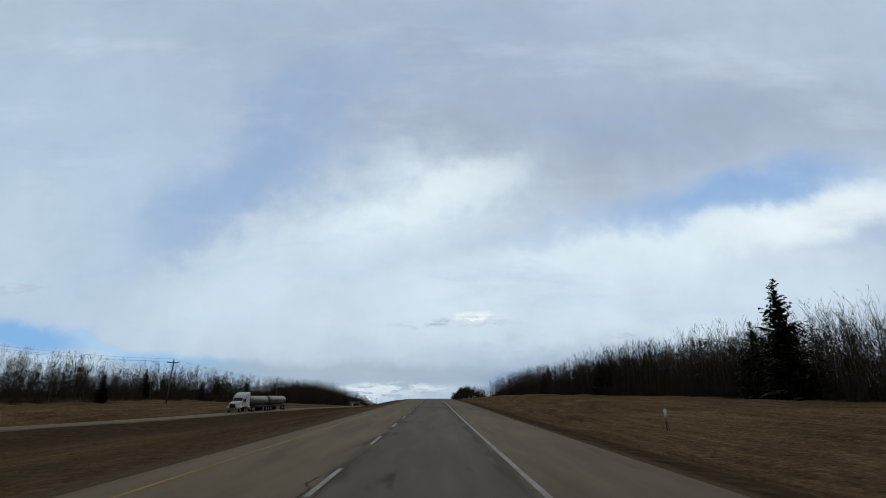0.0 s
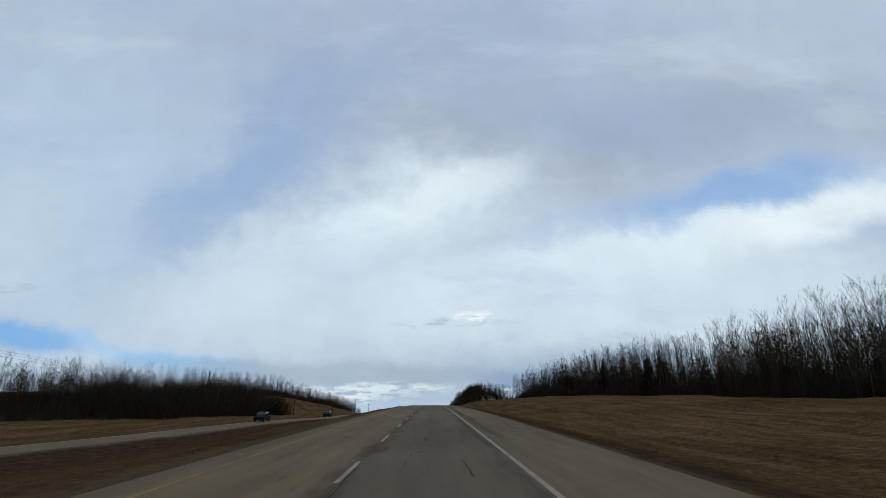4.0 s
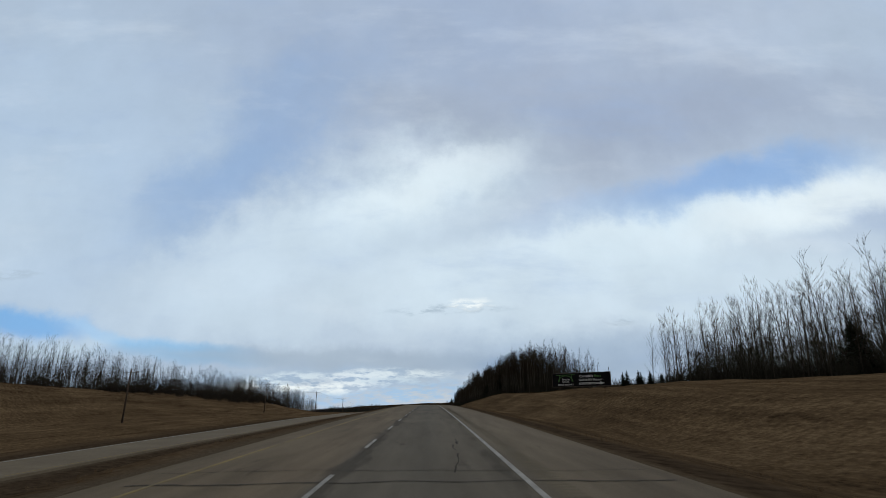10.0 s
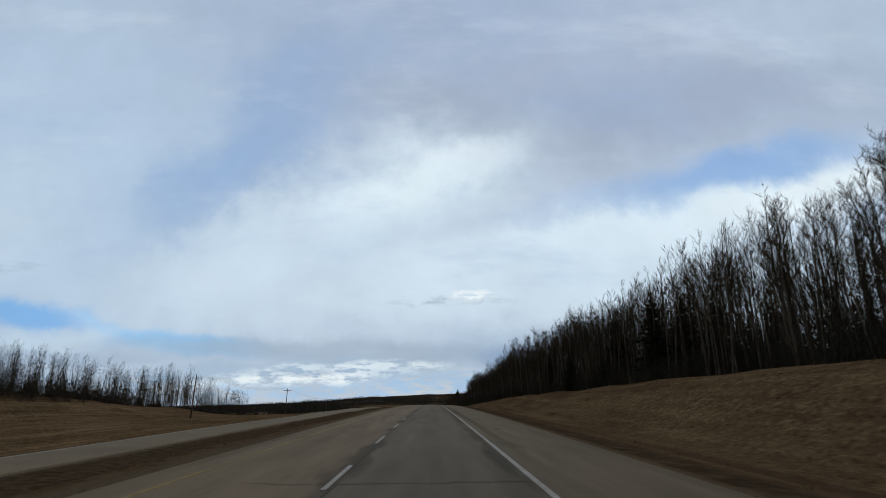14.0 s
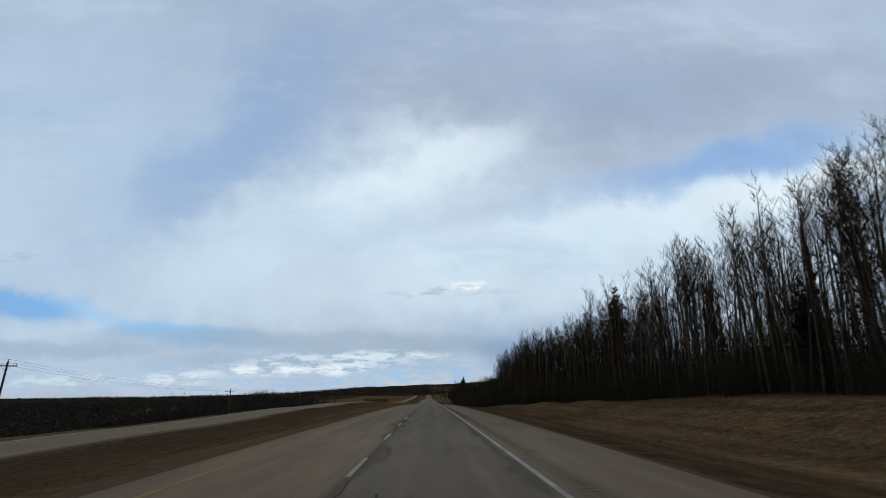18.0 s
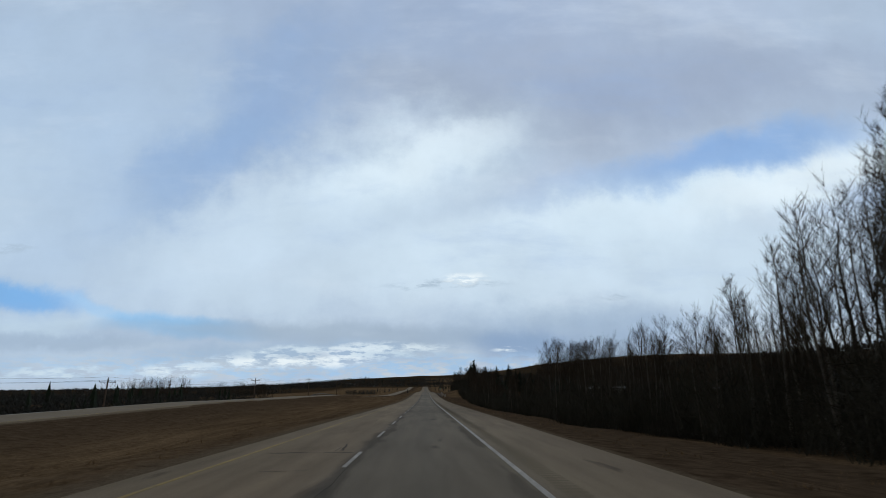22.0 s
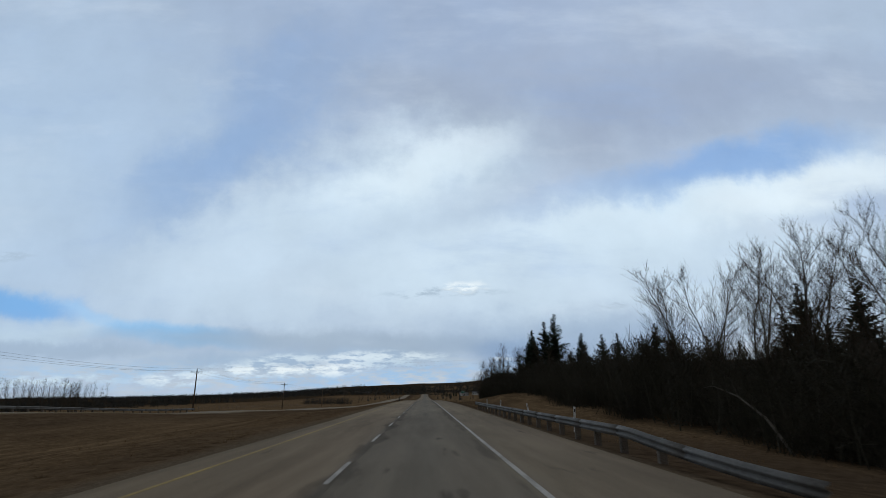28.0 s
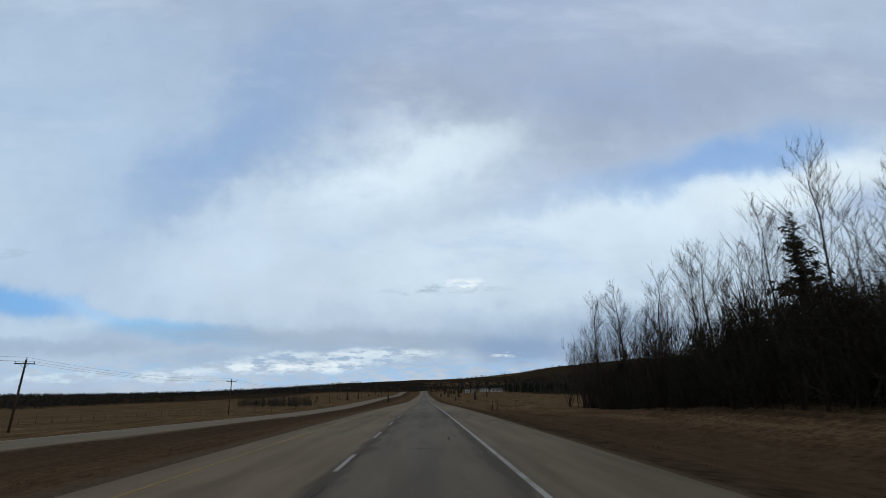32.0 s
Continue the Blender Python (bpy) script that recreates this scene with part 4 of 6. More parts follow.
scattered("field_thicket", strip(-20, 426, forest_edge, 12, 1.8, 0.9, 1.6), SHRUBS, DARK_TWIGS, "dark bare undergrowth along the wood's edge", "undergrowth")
# wood on the left
left_edge = lambda s: -left_wood(s)
split_trees("left_wood", strip(-30, 222, left_edge, 28, 2.3, 0.47, 0.74) + strip(222, 312, left_edge, 22, 2.5, 0.42, 0.68) + strip(318, 520, left_edge, 26, 2.7, 0.46, 0.80) + strip(520, 604, lambda s: -64.0, 20, 3.4, 0.52, 0.80) + strip(600, 656, lambda s: -66.0, 18, 2.8, 0.72, 1.05), "pale bare aspen wood beyond the other carriageway", FAR_ASPENS, SILHOUETTE_BARK)
scattered("left_thicket", strip(-30, 300, left_edge, 14, 1.7, 0.6, 1.0), SHRUBS, RED_TWIGS, "brown bare undergrowth below the aspens", "undergrowth")
scattered("left_thicket", strip(300, 596, left_edge, 16, 1.7, 0.6, 1.0), SHRUBS, RED_TWIGS, "brown bare undergrowth below the aspens", "undergrowth")
scattered("bank_brush", [(-rng.uniform(46.5, 64), rng.uniform(222, 312), rng.uniform(0, 6.28), rng.uniform(1.5, 2.5), rng.randrange(99)) for i in range(360)], SHRUBS, RED_TWIGS, "brown bare brush on the slope of the bank", "undergrowth")
# roadside wood on the right
near_places = []
for x, s, turn, size, k in strip(453, 765, forest_edge, 8, 0.95, 0.86, 1.10, 1.0):
    tall = along(s, [(450, 0.92), (500, 1.0), (560, 1.1), (610, 1.12), (640, 1.06), (658, 1.02), (682, 1.10), (718, 1.12), (730, 1.02), (736, 0.70), (765, 0.66)])
    near_places.append((x + along(s, [(600, 0.6), (680, 2.2)]), s, turn, size * tall, k, (rng.uniform(-0.14, 0.0), rng.uniform(-0.09, 0.03))))
kinds = [plant_kind("aspen_tree", "trunk", v, ASPEN_BARK, TWIGS, "bare aspen with a pale trunk and fine grey twigs", "tree", "roadside aspens") for v in FULL_ASPENS]
stand(kinds, near_places)
split_trees("roadside_wood", [(x, s, a, size * along(s, [(600, 1.10), (660, 1.04), (715, 1.08), (728, 1.0), (735, 0.64), (770, 0.6)]), k) for x, s, a, size, k in strip(448, 770, lambda s: forest_edge(s) + 4, 26, 2.4, 0.75, 1.08, 1.0) if x < along(s, [(450, 30), (466, 34), (500, 60)])] + [(x, s, a, size * along(s, [(450, 0.95), (520, 1.06), (600, 1.12), (655, 1.06), (684, 1.13), (718, 1.13), (729, 1.02), (736, 0.66), (760, 0.62)]), k) for x, s, a, size, k in strip(456, 760, lambda s: forest_edge(s) + 1.5, 10, 2.5, 0.8, 1.08, 1.0)], "deep bare aspen wood behind the roadside trees")
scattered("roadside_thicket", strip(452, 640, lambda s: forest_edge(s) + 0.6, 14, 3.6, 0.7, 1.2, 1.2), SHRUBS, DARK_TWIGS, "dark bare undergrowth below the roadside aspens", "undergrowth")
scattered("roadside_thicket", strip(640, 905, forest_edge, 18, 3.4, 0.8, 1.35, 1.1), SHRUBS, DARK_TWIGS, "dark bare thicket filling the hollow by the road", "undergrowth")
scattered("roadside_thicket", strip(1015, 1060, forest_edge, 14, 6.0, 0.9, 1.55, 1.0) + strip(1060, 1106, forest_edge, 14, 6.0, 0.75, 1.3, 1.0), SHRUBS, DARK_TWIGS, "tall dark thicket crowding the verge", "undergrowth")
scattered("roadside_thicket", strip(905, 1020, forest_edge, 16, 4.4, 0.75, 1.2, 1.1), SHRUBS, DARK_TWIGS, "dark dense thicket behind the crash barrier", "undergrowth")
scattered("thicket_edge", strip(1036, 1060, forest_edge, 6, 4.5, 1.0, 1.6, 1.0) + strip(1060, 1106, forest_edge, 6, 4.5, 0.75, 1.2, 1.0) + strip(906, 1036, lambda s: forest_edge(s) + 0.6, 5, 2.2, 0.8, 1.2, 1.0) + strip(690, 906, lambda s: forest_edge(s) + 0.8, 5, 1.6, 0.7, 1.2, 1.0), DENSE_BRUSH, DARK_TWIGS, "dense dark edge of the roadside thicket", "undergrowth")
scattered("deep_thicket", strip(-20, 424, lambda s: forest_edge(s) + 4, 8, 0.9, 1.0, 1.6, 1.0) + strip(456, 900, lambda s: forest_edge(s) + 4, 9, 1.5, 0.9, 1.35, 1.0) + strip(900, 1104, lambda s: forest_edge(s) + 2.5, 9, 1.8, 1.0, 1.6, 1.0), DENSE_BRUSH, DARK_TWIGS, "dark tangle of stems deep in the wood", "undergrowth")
scattered("deep_thicket", strip(-30, 596, lambda s: -left_wood(s) - 5, 10, 0.9, 0.7, 1.2, 1.0), DENSE_BRUSH, RED_TWIGS, "dark tangle of stems deep in the left wood", "undergrowth")
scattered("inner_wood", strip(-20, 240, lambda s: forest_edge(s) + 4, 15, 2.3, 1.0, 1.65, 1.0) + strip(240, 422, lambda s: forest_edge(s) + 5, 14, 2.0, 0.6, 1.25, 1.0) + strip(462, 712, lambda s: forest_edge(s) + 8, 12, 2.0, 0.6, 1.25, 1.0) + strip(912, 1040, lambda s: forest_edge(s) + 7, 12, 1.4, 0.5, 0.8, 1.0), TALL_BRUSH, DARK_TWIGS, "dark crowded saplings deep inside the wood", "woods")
scattered("inner_wood", strip(-30, 222, lambda s: -left_wood(s) - 6, 14, 2.0, 0.45, 0.85, 1.0) + strip(318, 600, lambda s: -left_wood(s) - 4, 14, 2.0, 0.4, 0.75, 1.0), TALL_BRUSH, RED_TWIGS, "brown crowded saplings inside the left wood", "woods")
# thin leaning trees in the hollow
hollow = []
for i in range(46):
    s = rng.uniform(762, 900)
    hollow.append((forest_edge(s) + rng.uniform(-0.4, 9), s, rng.uniform(0, 6.28), rng.uniform(0.5, 0.75), i, (rng.uniform(-0.22, 0.02), rng.uniform(-0.2, 0.06))))
for i, (x, s, top) in enumerate([(22, 795, 31.6), (21.2, 797.5, 30.8), (23, 799, 31.3), (23.4, 797, 30.6), (21, 801, 28.6), (23, 805, 30.4), (23, 812, 28.2), (20, 894, 29.0), (21, 888, 28.4), (20, 880, 27.8), (21, 872, 26.9), (20, 866, 26.2), (20.5, 859, 25.4), (22, 898, 29.2), (23, 885, 28.0), (19, 876, 27.2), (24, 823, 27.2), (22, 829, 26.4), (23, 836, 25.6), (21.5, 842, 25.0), (24, 790, 29.0), (20, 784, 28.0), (22, 776, 29.5), (22, 770, 29.0), (23, 774, 29.5), (21, 780, 29.4), (23, 786, 30.2), (24, 791, 30.5), (22.5, 782, 29.8), (25, 796, 31.0), (21, 772, 28.6), (24, 788, 30.0), (26, 801, 31.0)]):
    hollow.append((x, s, i * 1.3, (top - ground_z(x, s)) / 12.0, i, (rng.uniform(-0.12, 0.0), rng.uniform(-0.12, 0.02))))
kinds = [plant_kind("birch_tree", "trunk", aspen(330 + i, 12.0, spread=1.35, bare=0.46), ASPEN_BARK, TWIGS, "thin leaning bare birch in the wet hollow", "tree", "birches in the hollow") for i in range(3)]
stand(kinds, hollow)
kinds = [plant_kind("poplar_tree", "trunk", aspen(340 + i, 12.0, spread=1.65, bare=0.24), SILHOUETTE_BARK, TWIGS, "bare poplar rising above the roadside thicket", "tree", "poplars by the thicket") for i in range(5)]
stand(kinds, [(x, s, i * 2.3, h / 12.0, i, (0.02 * (i % 3 - 1), -0.24 - 0.04 * (i % 3) if 900 < s < 1000 else 0.0)) for i, (x, s, h) in enumerate([(22, 1053, 15.0), (21.5, 1057, 13.5), (25, 1050, 14.0), (20, 1079, 13.5), (21, 1072, 13.0), (22, 1067, 13.0), (19.5, 1085, 13.5), (21, 1092, 11.5), (20.5, 1099, 9.5), (23, 1088, 12.5), (20, 1061, 12.0), (18.8, 912, 11.6), (21, 917, 12.0), (22, 920.6, 12.4), (19.5, 923, 11.2), (21, 925.5, 12.2), (23, 927, 12.6), (20, 930, 11.6), (22, 932, 12.0), (20, 937, 12.0), (21.5, 939, 12.3), (20, 941.7, 12.4), (23, 944, 10.5), (25, 934, 12.4), (26, 924, 12.8), (22.5, 915, 12.4), (19.5, 935, 11.5), (20.5, 933, 11.8), (22, 929, 12.2), (19, 927, 11.0), (24, 921, 12.6), (23.5, 918, 12.4), (20.2, 731.5, 13.6), (22.3, 733.5, 13.2), (19.6, 728.5, 13.2), (21.4, 726, 13.4), (20, 738.5, 10.2), (21, 741, 10.0), (20, 744, 10.2), (22, 747, 10.2), (21, 751, 10.6), (20.5, 756, 10.8), (22, 761, 11.0), (21, 767, 11.3), (22, 774, 11.8), (21.5, 781, 12.2), (24, 1014, 12.0), (24, 1032, 12.0)])])
# a birch bowed over behind the crash barrier
bowed = new("bowed_birch")
for name, pts, radii in (("trunk", [(14.0, 917.3, -0.3), (14.3, 919.6, 1.3), (14.9, 922.6, 2.2), (15.7, 926.4, 2.75), (16.5, 930.0, 2.6)], [0.06, 0.055, 0.045, 0.03, 0]), ("branch", [(14.9, 922.6, 2.2), (15.2, 923.6, 3.0), (15.4, 924.8, 3.5)], [0.02, 0.012, 0]), ("branch", [(15.7, 926.4, 2.75), (16.3, 927.4, 3.3), (16.6, 928.6, 3.4)], [0.016, 0.01, 0])):
    stem = Growth()
    base = ground_z(14.0, 917.3)
    stem.stem([Vector((x, s, base + z)) for x, s, z in pts], radii, 6)
    limb = new(name, tri_mesh(name, *stem.arrays(), ASPEN_BARK))
    limb.parent = bowed
tagged(bowed, "pale dead birch bowed over in front of the thicket", "tree")
# willows by the barrier and the last bushes
bushes = [(18.5, 912, 0.8), (20, 919, 0.8), (23, 923, 0.9), (18.5, 931, 0.75), (25, 929, 0.9), (20.5, 938, 0.7), (19, 945, 0.6), (26, 938, 0.9), (21, 950, 0.6), (22, 1050, 1.35), (20, 1062, 1.2), (26, 1080, 1.5), (19, 1083, 1.2), (23, 1099, 1.1), (19, 925, 0.8), (22, 934, 0.8), (17.5, 943, 0.55), (24, 948, 0.7), (20, 957, 0.6), (28, 962, 0.8), (22, 968, 0.6), (19, 1046, 1.0), (20, 1056, 1.5), (24, 1064, 1.6), (19, 1072, 1.15), (22, 1078, 1.3), (20, 1088, 1.0), (24, 1094, 0.9), (20, 1102, 0.75), (17, 916, 0.7), (21, 910, 0.7), (26, 917, 0.8), (20.5, 1076, 1.35), (19.2, 1068, 1.25), (21.5, 1096, 1.2), (19.5, 1092, 1.15), (22.5, 1085, 1.3), (23, 1000, 1.2), (25, 985, 1.2)]
kinds = [plant_kind("willow_tree", "stem", v, SPRUCE_BARK, TWIGS, "many-stemmed bare willow rising from the thicket", "tree", "willows by the road") for v in WILLOWS]
stand(kinds, [(x, s, i * 1.7, size, i, (0.0, 0.0)) for i, (x, s, size) in enumerate(bushes)])
# conifers: across, along, height
CONIFERS = [(51, 79, 18.0), (54, 92, 13.0), (55, 172, 12.0), (53, 178, 11.0), (56, 183, 12.0), (52, 262, 10.0), (53, 300, 11.0), (50, 333, 8.0), (52, 345, 8.5), (49, 372, 7.5), (47, 380, 7.0),
            (26.9, 654.7, 16.5), (25, 591.4, 12.0), (27, 586, 9.0), (25, 612, 8.0), (24, 506.8, 10.0), (25, 502, 8.6), (24.5, 520, 10.0), (25.5, 496, 7.5), (24, 560, 8.0), (23, 682, 9.0), (24, 700, 8.0), (22, 536, 6.5),
            (31, 1003, 9.0), (26.5, 1008.4, 16.1), (27.0, 1021, 16.5), (26.8, 1034.5, 15.9), (26, 933, 9.8), (26.5, 928.5, 9.4), (24, 922, 9.0), (28, 938, 8.6), (27, 925, 10.0), (28, 957.7, 8.8), (26.8, 1037, 14.5), (30, 1030, 13.0), (27, 1042, 11.5), (33, 1012, 13.0), (26, 1028.5, 13.8), (34, 980, 9.5), (30, 968, 8.0), (38, 962, 9.5), (33, 990, 11.0), (41, 975, 10.5),
            (30, 952, 7.5), (36, 948, 9.0), (36, 940, 8.5), (26, 1075, 7.5), (25, 1068, 7.0), (43, 948, 10.0), (29, 925, 8.0), (27, 932, 7.0), (18, 893, 8.0), (16.5, 822, 5.5), (20, 846, 6.5),
            (44, 1000, 14.0), (46, 1012, 13.0), (40, 1020, 14.0), (38, 1040, 12.0), (35, 421, 2.6), (36.5, 423, 2.9), (38, 420, 2.4), (39, 424, 3.0), (40.5, 422, 2.6), (42, 426, 2.8), (43.5, 424, 2.3), (45, 428, 2.6), (47, 430, 2.2), (-62, 122, 6.3), (-60, 147, 5.4), (-58, 100, 5.5), (49, 355, 3.4), (48, 344, 2.6), (-60, 182, 6.5), (-61, 160, 6.0)]
for i in range(22):
    CONIFERS.append((45 + rng.uniform(0, 30), 905 + i * 6 + rng.uniform(-3, 3), rng.uniform(9.0, 12.0)))
kinds = [plant_kind("spruce_tree", "trunk", v, SPRUCE_BARK, NEEDLES, "dark green spruce with ragged drooping boughs", "tree", "roadside spruces") for v in SPRUCES]
stand(kinds, [(x, s, i * 2.1, h / 16.0, i, (0.0, 0.0)) for i, (x, s, h) in enumerate(CONIFERS)])
kinds = [plant_kind("pine_tree", "trunk", spruce(601, 12.0, gaps=0.2), SPRUCE_BARK, NEEDLES, "thin ragged pine with gaps between its dark boughs", "tree", "roadside pines")]
stand(kinds, [(28.8, 1064, 0.4, 1.2, 0, (0.03, -0.06)), (29, 998, 1.9, 0.9, 0, (0, 0)), (24, 1090, 2.0, 0.62, 0, (0, 0))])

# ---- power line ----
CERAMIC = mottled("brown_insulator", (0.05, 0.04, 0.035), (0.10, 0.08, 0.07), 5.0, 0.4)
POLE_STEP, POLE_FIRST = 75.4, 38.2
POLE_HEIGHT = 8.6


def power_pole(height=POLE_HEIGHT):
    top = new("power_pole")
    bm = bmesh.new()
    rod(bm, (0, 0, -0.8), (0, 0, height), 0.16, 0.105, 12)
    part("pole", bm, POLE_WOOD, top, smooth=True)
    bm = bmesh.new()
    box(bm, (2.5, 0.10, 0.12), (0, -0.14, height - 0.55), bevel=0.01)
    part("crossarm", bm, POLE_WOOD, top)
    for x in (-0.55, 0.55):
        bm = bmesh.new()
        rod(bm, (x, -0.16, height - 0.58), (0.0, -0.16, height - 1.15), 0.018, sides=6)
        part("brace", bm, GALVANISED, top)
    for x, z in ((-1.15, height - 0.49), (0.0, height), (1.15, height - 0.49)):
        bm = bmesh.new()
        rod(bm, (x, -0.14 if x else 0, z), (x, -0.14 if x else 0, z + 0.10), 0.02, sides=8)
        rod(bm, (x, -0.14 if x else 0, z + 0.10), (x, -0.14 if x else 0, z + 0.17), 0.055, 0.045, 10)
        rod(bm, (x, -0.14 if x else 0, z + 0.17), (x, -0.14 if x else 0, z + 0.24), 0.045, 0.03, 10)
        part("insulator", bm, CERAMIC, top)
    return tagged(top, "weathered wooden power pole with one crossarm", "power pole", "poles of the power line")


def pole_foot(i):
    s = POLE_FIRST + POLE_STEP * i
    x = along(s, [(0, -53.5), (341, -51.5), (492, -49.2), (1400, -49.2)])
    return Vector((x, s, ground_z(x, s)))


poles = [power_pole()]
poles[0].matrix_basis = Matrix.Translation(pole_foot(0))
leans = random.Random(3)
for i in range(1, 20):
    tilt = Euler((leans.uniform(-0.07, -0.03), leans.uniform(-0.02, 0.02), leans.uniform(-0.05, 0.05)))
    poles.append(copy_thing(poles[0], Matrix.LocRotScale(pole_foot(i), tilt, None)))


def cable(name, a, b, sag, radius=0.012):
    """A wire hanging between two points."""
    count = 14
    pts = [a.lerp(b, k / count) - Vector((0, 0, sag * 4 * (k / count) * (1 - k / count))) for k in range(count + 1)]
    v, t = tube(pts, [radius] * (count + 1), 4)
    ob = new(name, tri_mesh(name, np.array([tuple(p) for p in v]), np.array(t), WIRE))
    return tagged(ob, "thin grey overhead power wire strung between the poles", "power wire", "wires of the power line")


for a, b in zip(poles, poles[1:]):
    for x, z in ((-1.15, -0.27), (0.0, 0.24), (1.15, -0.27)):
        p = Vector((x, -0.14 if x else 0, POLE_HEIGHT + z))
        cable("power_wire", a.matrix_basis @ p, b.matrix_basis @ p, 1.0)
cross = pole_foot(13)
branch_pole = copy_thing(poles[0], Matrix.Translation((52, cross.y + 6, ground_z(52, cross.y + 6))) @ Matrix.Rotation(radians(90), 4, "Z"))
for z in (POLE_HEIGHT + 0.2, POLE_HEIGHT - 0.6):
    cable("power_wire", cross + Vector((0.1, 0, z)), Vector((52, cross.y + 6, ground_z(52, cross.y + 6) + z + 2.4)), 0.5, 0.004)

# ---- billboard ----
BOARD_BLACK = mottled("black_board_vinyl", (0.006, 0.006, 0.007), (0.013, 0.013, 0.014), 1.0, 0.8)
BOARD_WHITE = mottled("white_lettering", (0.62, 0.62, 0.60), (0.78, 0.78, 0.76), 2.0, 0.6)
BOARD_GREEN = mottled("green_lettering", (0.06, 0.16, 0.04), (0.10, 0.24, 0.06), 2.0, 0.6)


def words(name, text, size, place, mat, parent, bold=0.0, width=None):
    """Lettering standing on a board in the x-z plane, facing -y."""
    curve = bpy.data.curves.new(name, "FONT")
    curve.body, curve.size, curve.extrude, curve.offset, curve.align_x, curve.resolution_u = text, size, 0.008, bold, "CENTER", 3
    tmp = new(name, curve)
    bpy.context.view_layer.update()
    data = bpy.data.meshes.new_from_object(tmp.evaluated_get(bpy.context.evaluated_depsgraph_get()))
    bpy.data.objects.remove(tmp)
    data.materials.clear()
    data.materials.append(mat)
    ob = new(name, data)
    wide = max(v.co.x for v in data.vertices) - min(v.co.x for v in data.vertices)
    f = width / wide if width else 1.0
    ob.parent = parent
    ob.matrix_basis = Matrix.Translation(place) @ Matrix.Rotation(radians(90), 4, "X") @ Matrix.Diagonal((f, 1, 1, 1))
    return ob


def billboard():
    top = new("billboard")
    w, h, low = 11.8, 2.5, 1.25
    bm = bmesh.new()
    box(bm, (w, 0.12, h), (0, 0, low + h / 2), bevel=0.02)
    panel = part("panel", bm, BOARD_BLACK, top)
    for z in (low - 0.04, low + h + 0.04):
        bm = bmesh.new()
        box(bm, (w + 0.16, 0.2, 0.08), (0, 0.0, z), bevel=0.01)
        part("frame_rail", bm, POST_WOOD, top)
    for x in (-w / 2 - 0.05, w / 2 + 0.05):
        bm = bmesh.new()
        box(bm, (0.10, 0.2, h - 0.002), (x, 0.0, low + h / 2), bevel=0.01)
        part("frame_side", bm, POST_WOOD, top)
    for i in range(5):
        x = -w / 2 + 0.25 + (w - 0.5) * i / 4
        bm = bmesh.new()
        rod(bm, (x, 0.2, low + h - 0.3), (x, 0.2, low + h + 0.95), 0.045, sides=8)
        part("upright_rod", bm, GALVANISED, top)
    for i in range(4):
        x = -w / 2 + 1.4 + (w - 2.8) * i / 3
        bm = bmesh.new()
        rod(bm, (x, 0.22, -0.9), (x, 0.22, low + h - 0.1), 0.13, 0.12, 10)
        part("post", bm, POLE_WOOD, top, smooth=True)
        bm = bmesh.new()
        rod(bm, (x, 2.0, -0.6), (x, 0.28, low + 1.6), 0.07, sides=8)
        part("back_brace", bm, POLE_WOOD, top)
    y = -0.072
    words("line_one", "Canada's", 0.66, (1.15, y, low + 1.66), BOARD_WHITE, panel, 0.012, 2.75)
    words("line_one_green", "Best", 0.66, (3.45, y, low + 1.66), BOARD_GREEN, panel, 0.008, 1.35)
    words("line_two", "Golf & RV Resort", 0.58, (2.0, y, low + 0.98), BOARD_WHITE, panel, 0.010, 4.75)
    bm = bmesh.new()
    corners = [(-0.35, 0.30), (3.9, 0.30), (3.9, 0.14), (4.75, 0.48), (3.9, 0.82), (3.9, 0.66), (-0.35, 0.66)]
    f = bm.faces.new([bm.verts.new((x, y - 0.004, low + z)) for x, z in corners])
    ext = bmesh.ops.extrude_face_region(bm, geom=[f])["geom"]
    bmesh.ops.translate(bm, vec=(0, 0.012, 0), verts=[v for v in ext if isinstance(v, bmesh.types.BMVert)])
    part("arrow", bm, BOARD_WHITE, panel, "white arrow pointing along the road")
    words("arrow_words", "NEXT RIGHT + 2KM SOUTH", 0.30, (1.78, y - 0.012, low + 0.38), BOARD_BLACK, panel, 0.006, 3.9)
    words("name_upper", "Trestle", 0.50, (-3.1, y, low + 1.20), BOARD_WHITE, panel, 0.004, 1.7)
    words("name_lower", "Creek", 0.50, (-3.1, y, low + 0.76), BOARD_WHITE, panel, 0.004, 1.45)
    words("name_foot", "GOLF RESORT", 0.36, (-3.1, y, low + 0.22), BOARD_WHITE, panel, 0.010, 3.4)
    bm = bmesh.new()
    box(bm, (4.0, 0.012, 0.09), (-3.1, y, low + 2.22))
    for k in range(14):
        a0, a1 = math.pi * k / 14, math.pi * (k + 1) / 14
        p = [(-3.1 + r * 1.25 * math.cos(a), y, low + 0.85 + r * math.sin(a)) for r, a in ((1.28, a0), (1.28, a1), (1.16, a1), (1.16, a0))]
        bm.faces.new([bm.verts.new(q) for q in p])
    for x in (-4.4, -1.8):
        box(bm, (0.09, 0.012, 1.2), (x, y, low + 1.58))
    part("arch_drawing", bm, BOARD_GREEN, panel, "green line drawing of an arched bridge")
    return tagged(top, "wide black billboard for a golf resort on wooden posts", "billboard")


board = billboard()
mid_x, mid_s = 29.6, 429.5
board.matrix_basis = Matrix.Translation((mid_x, mid_s, road_z(430) + 2.45)) @ Matrix.Rotation(radians(-36), 4, "Z")

# ---- crash barriers ----


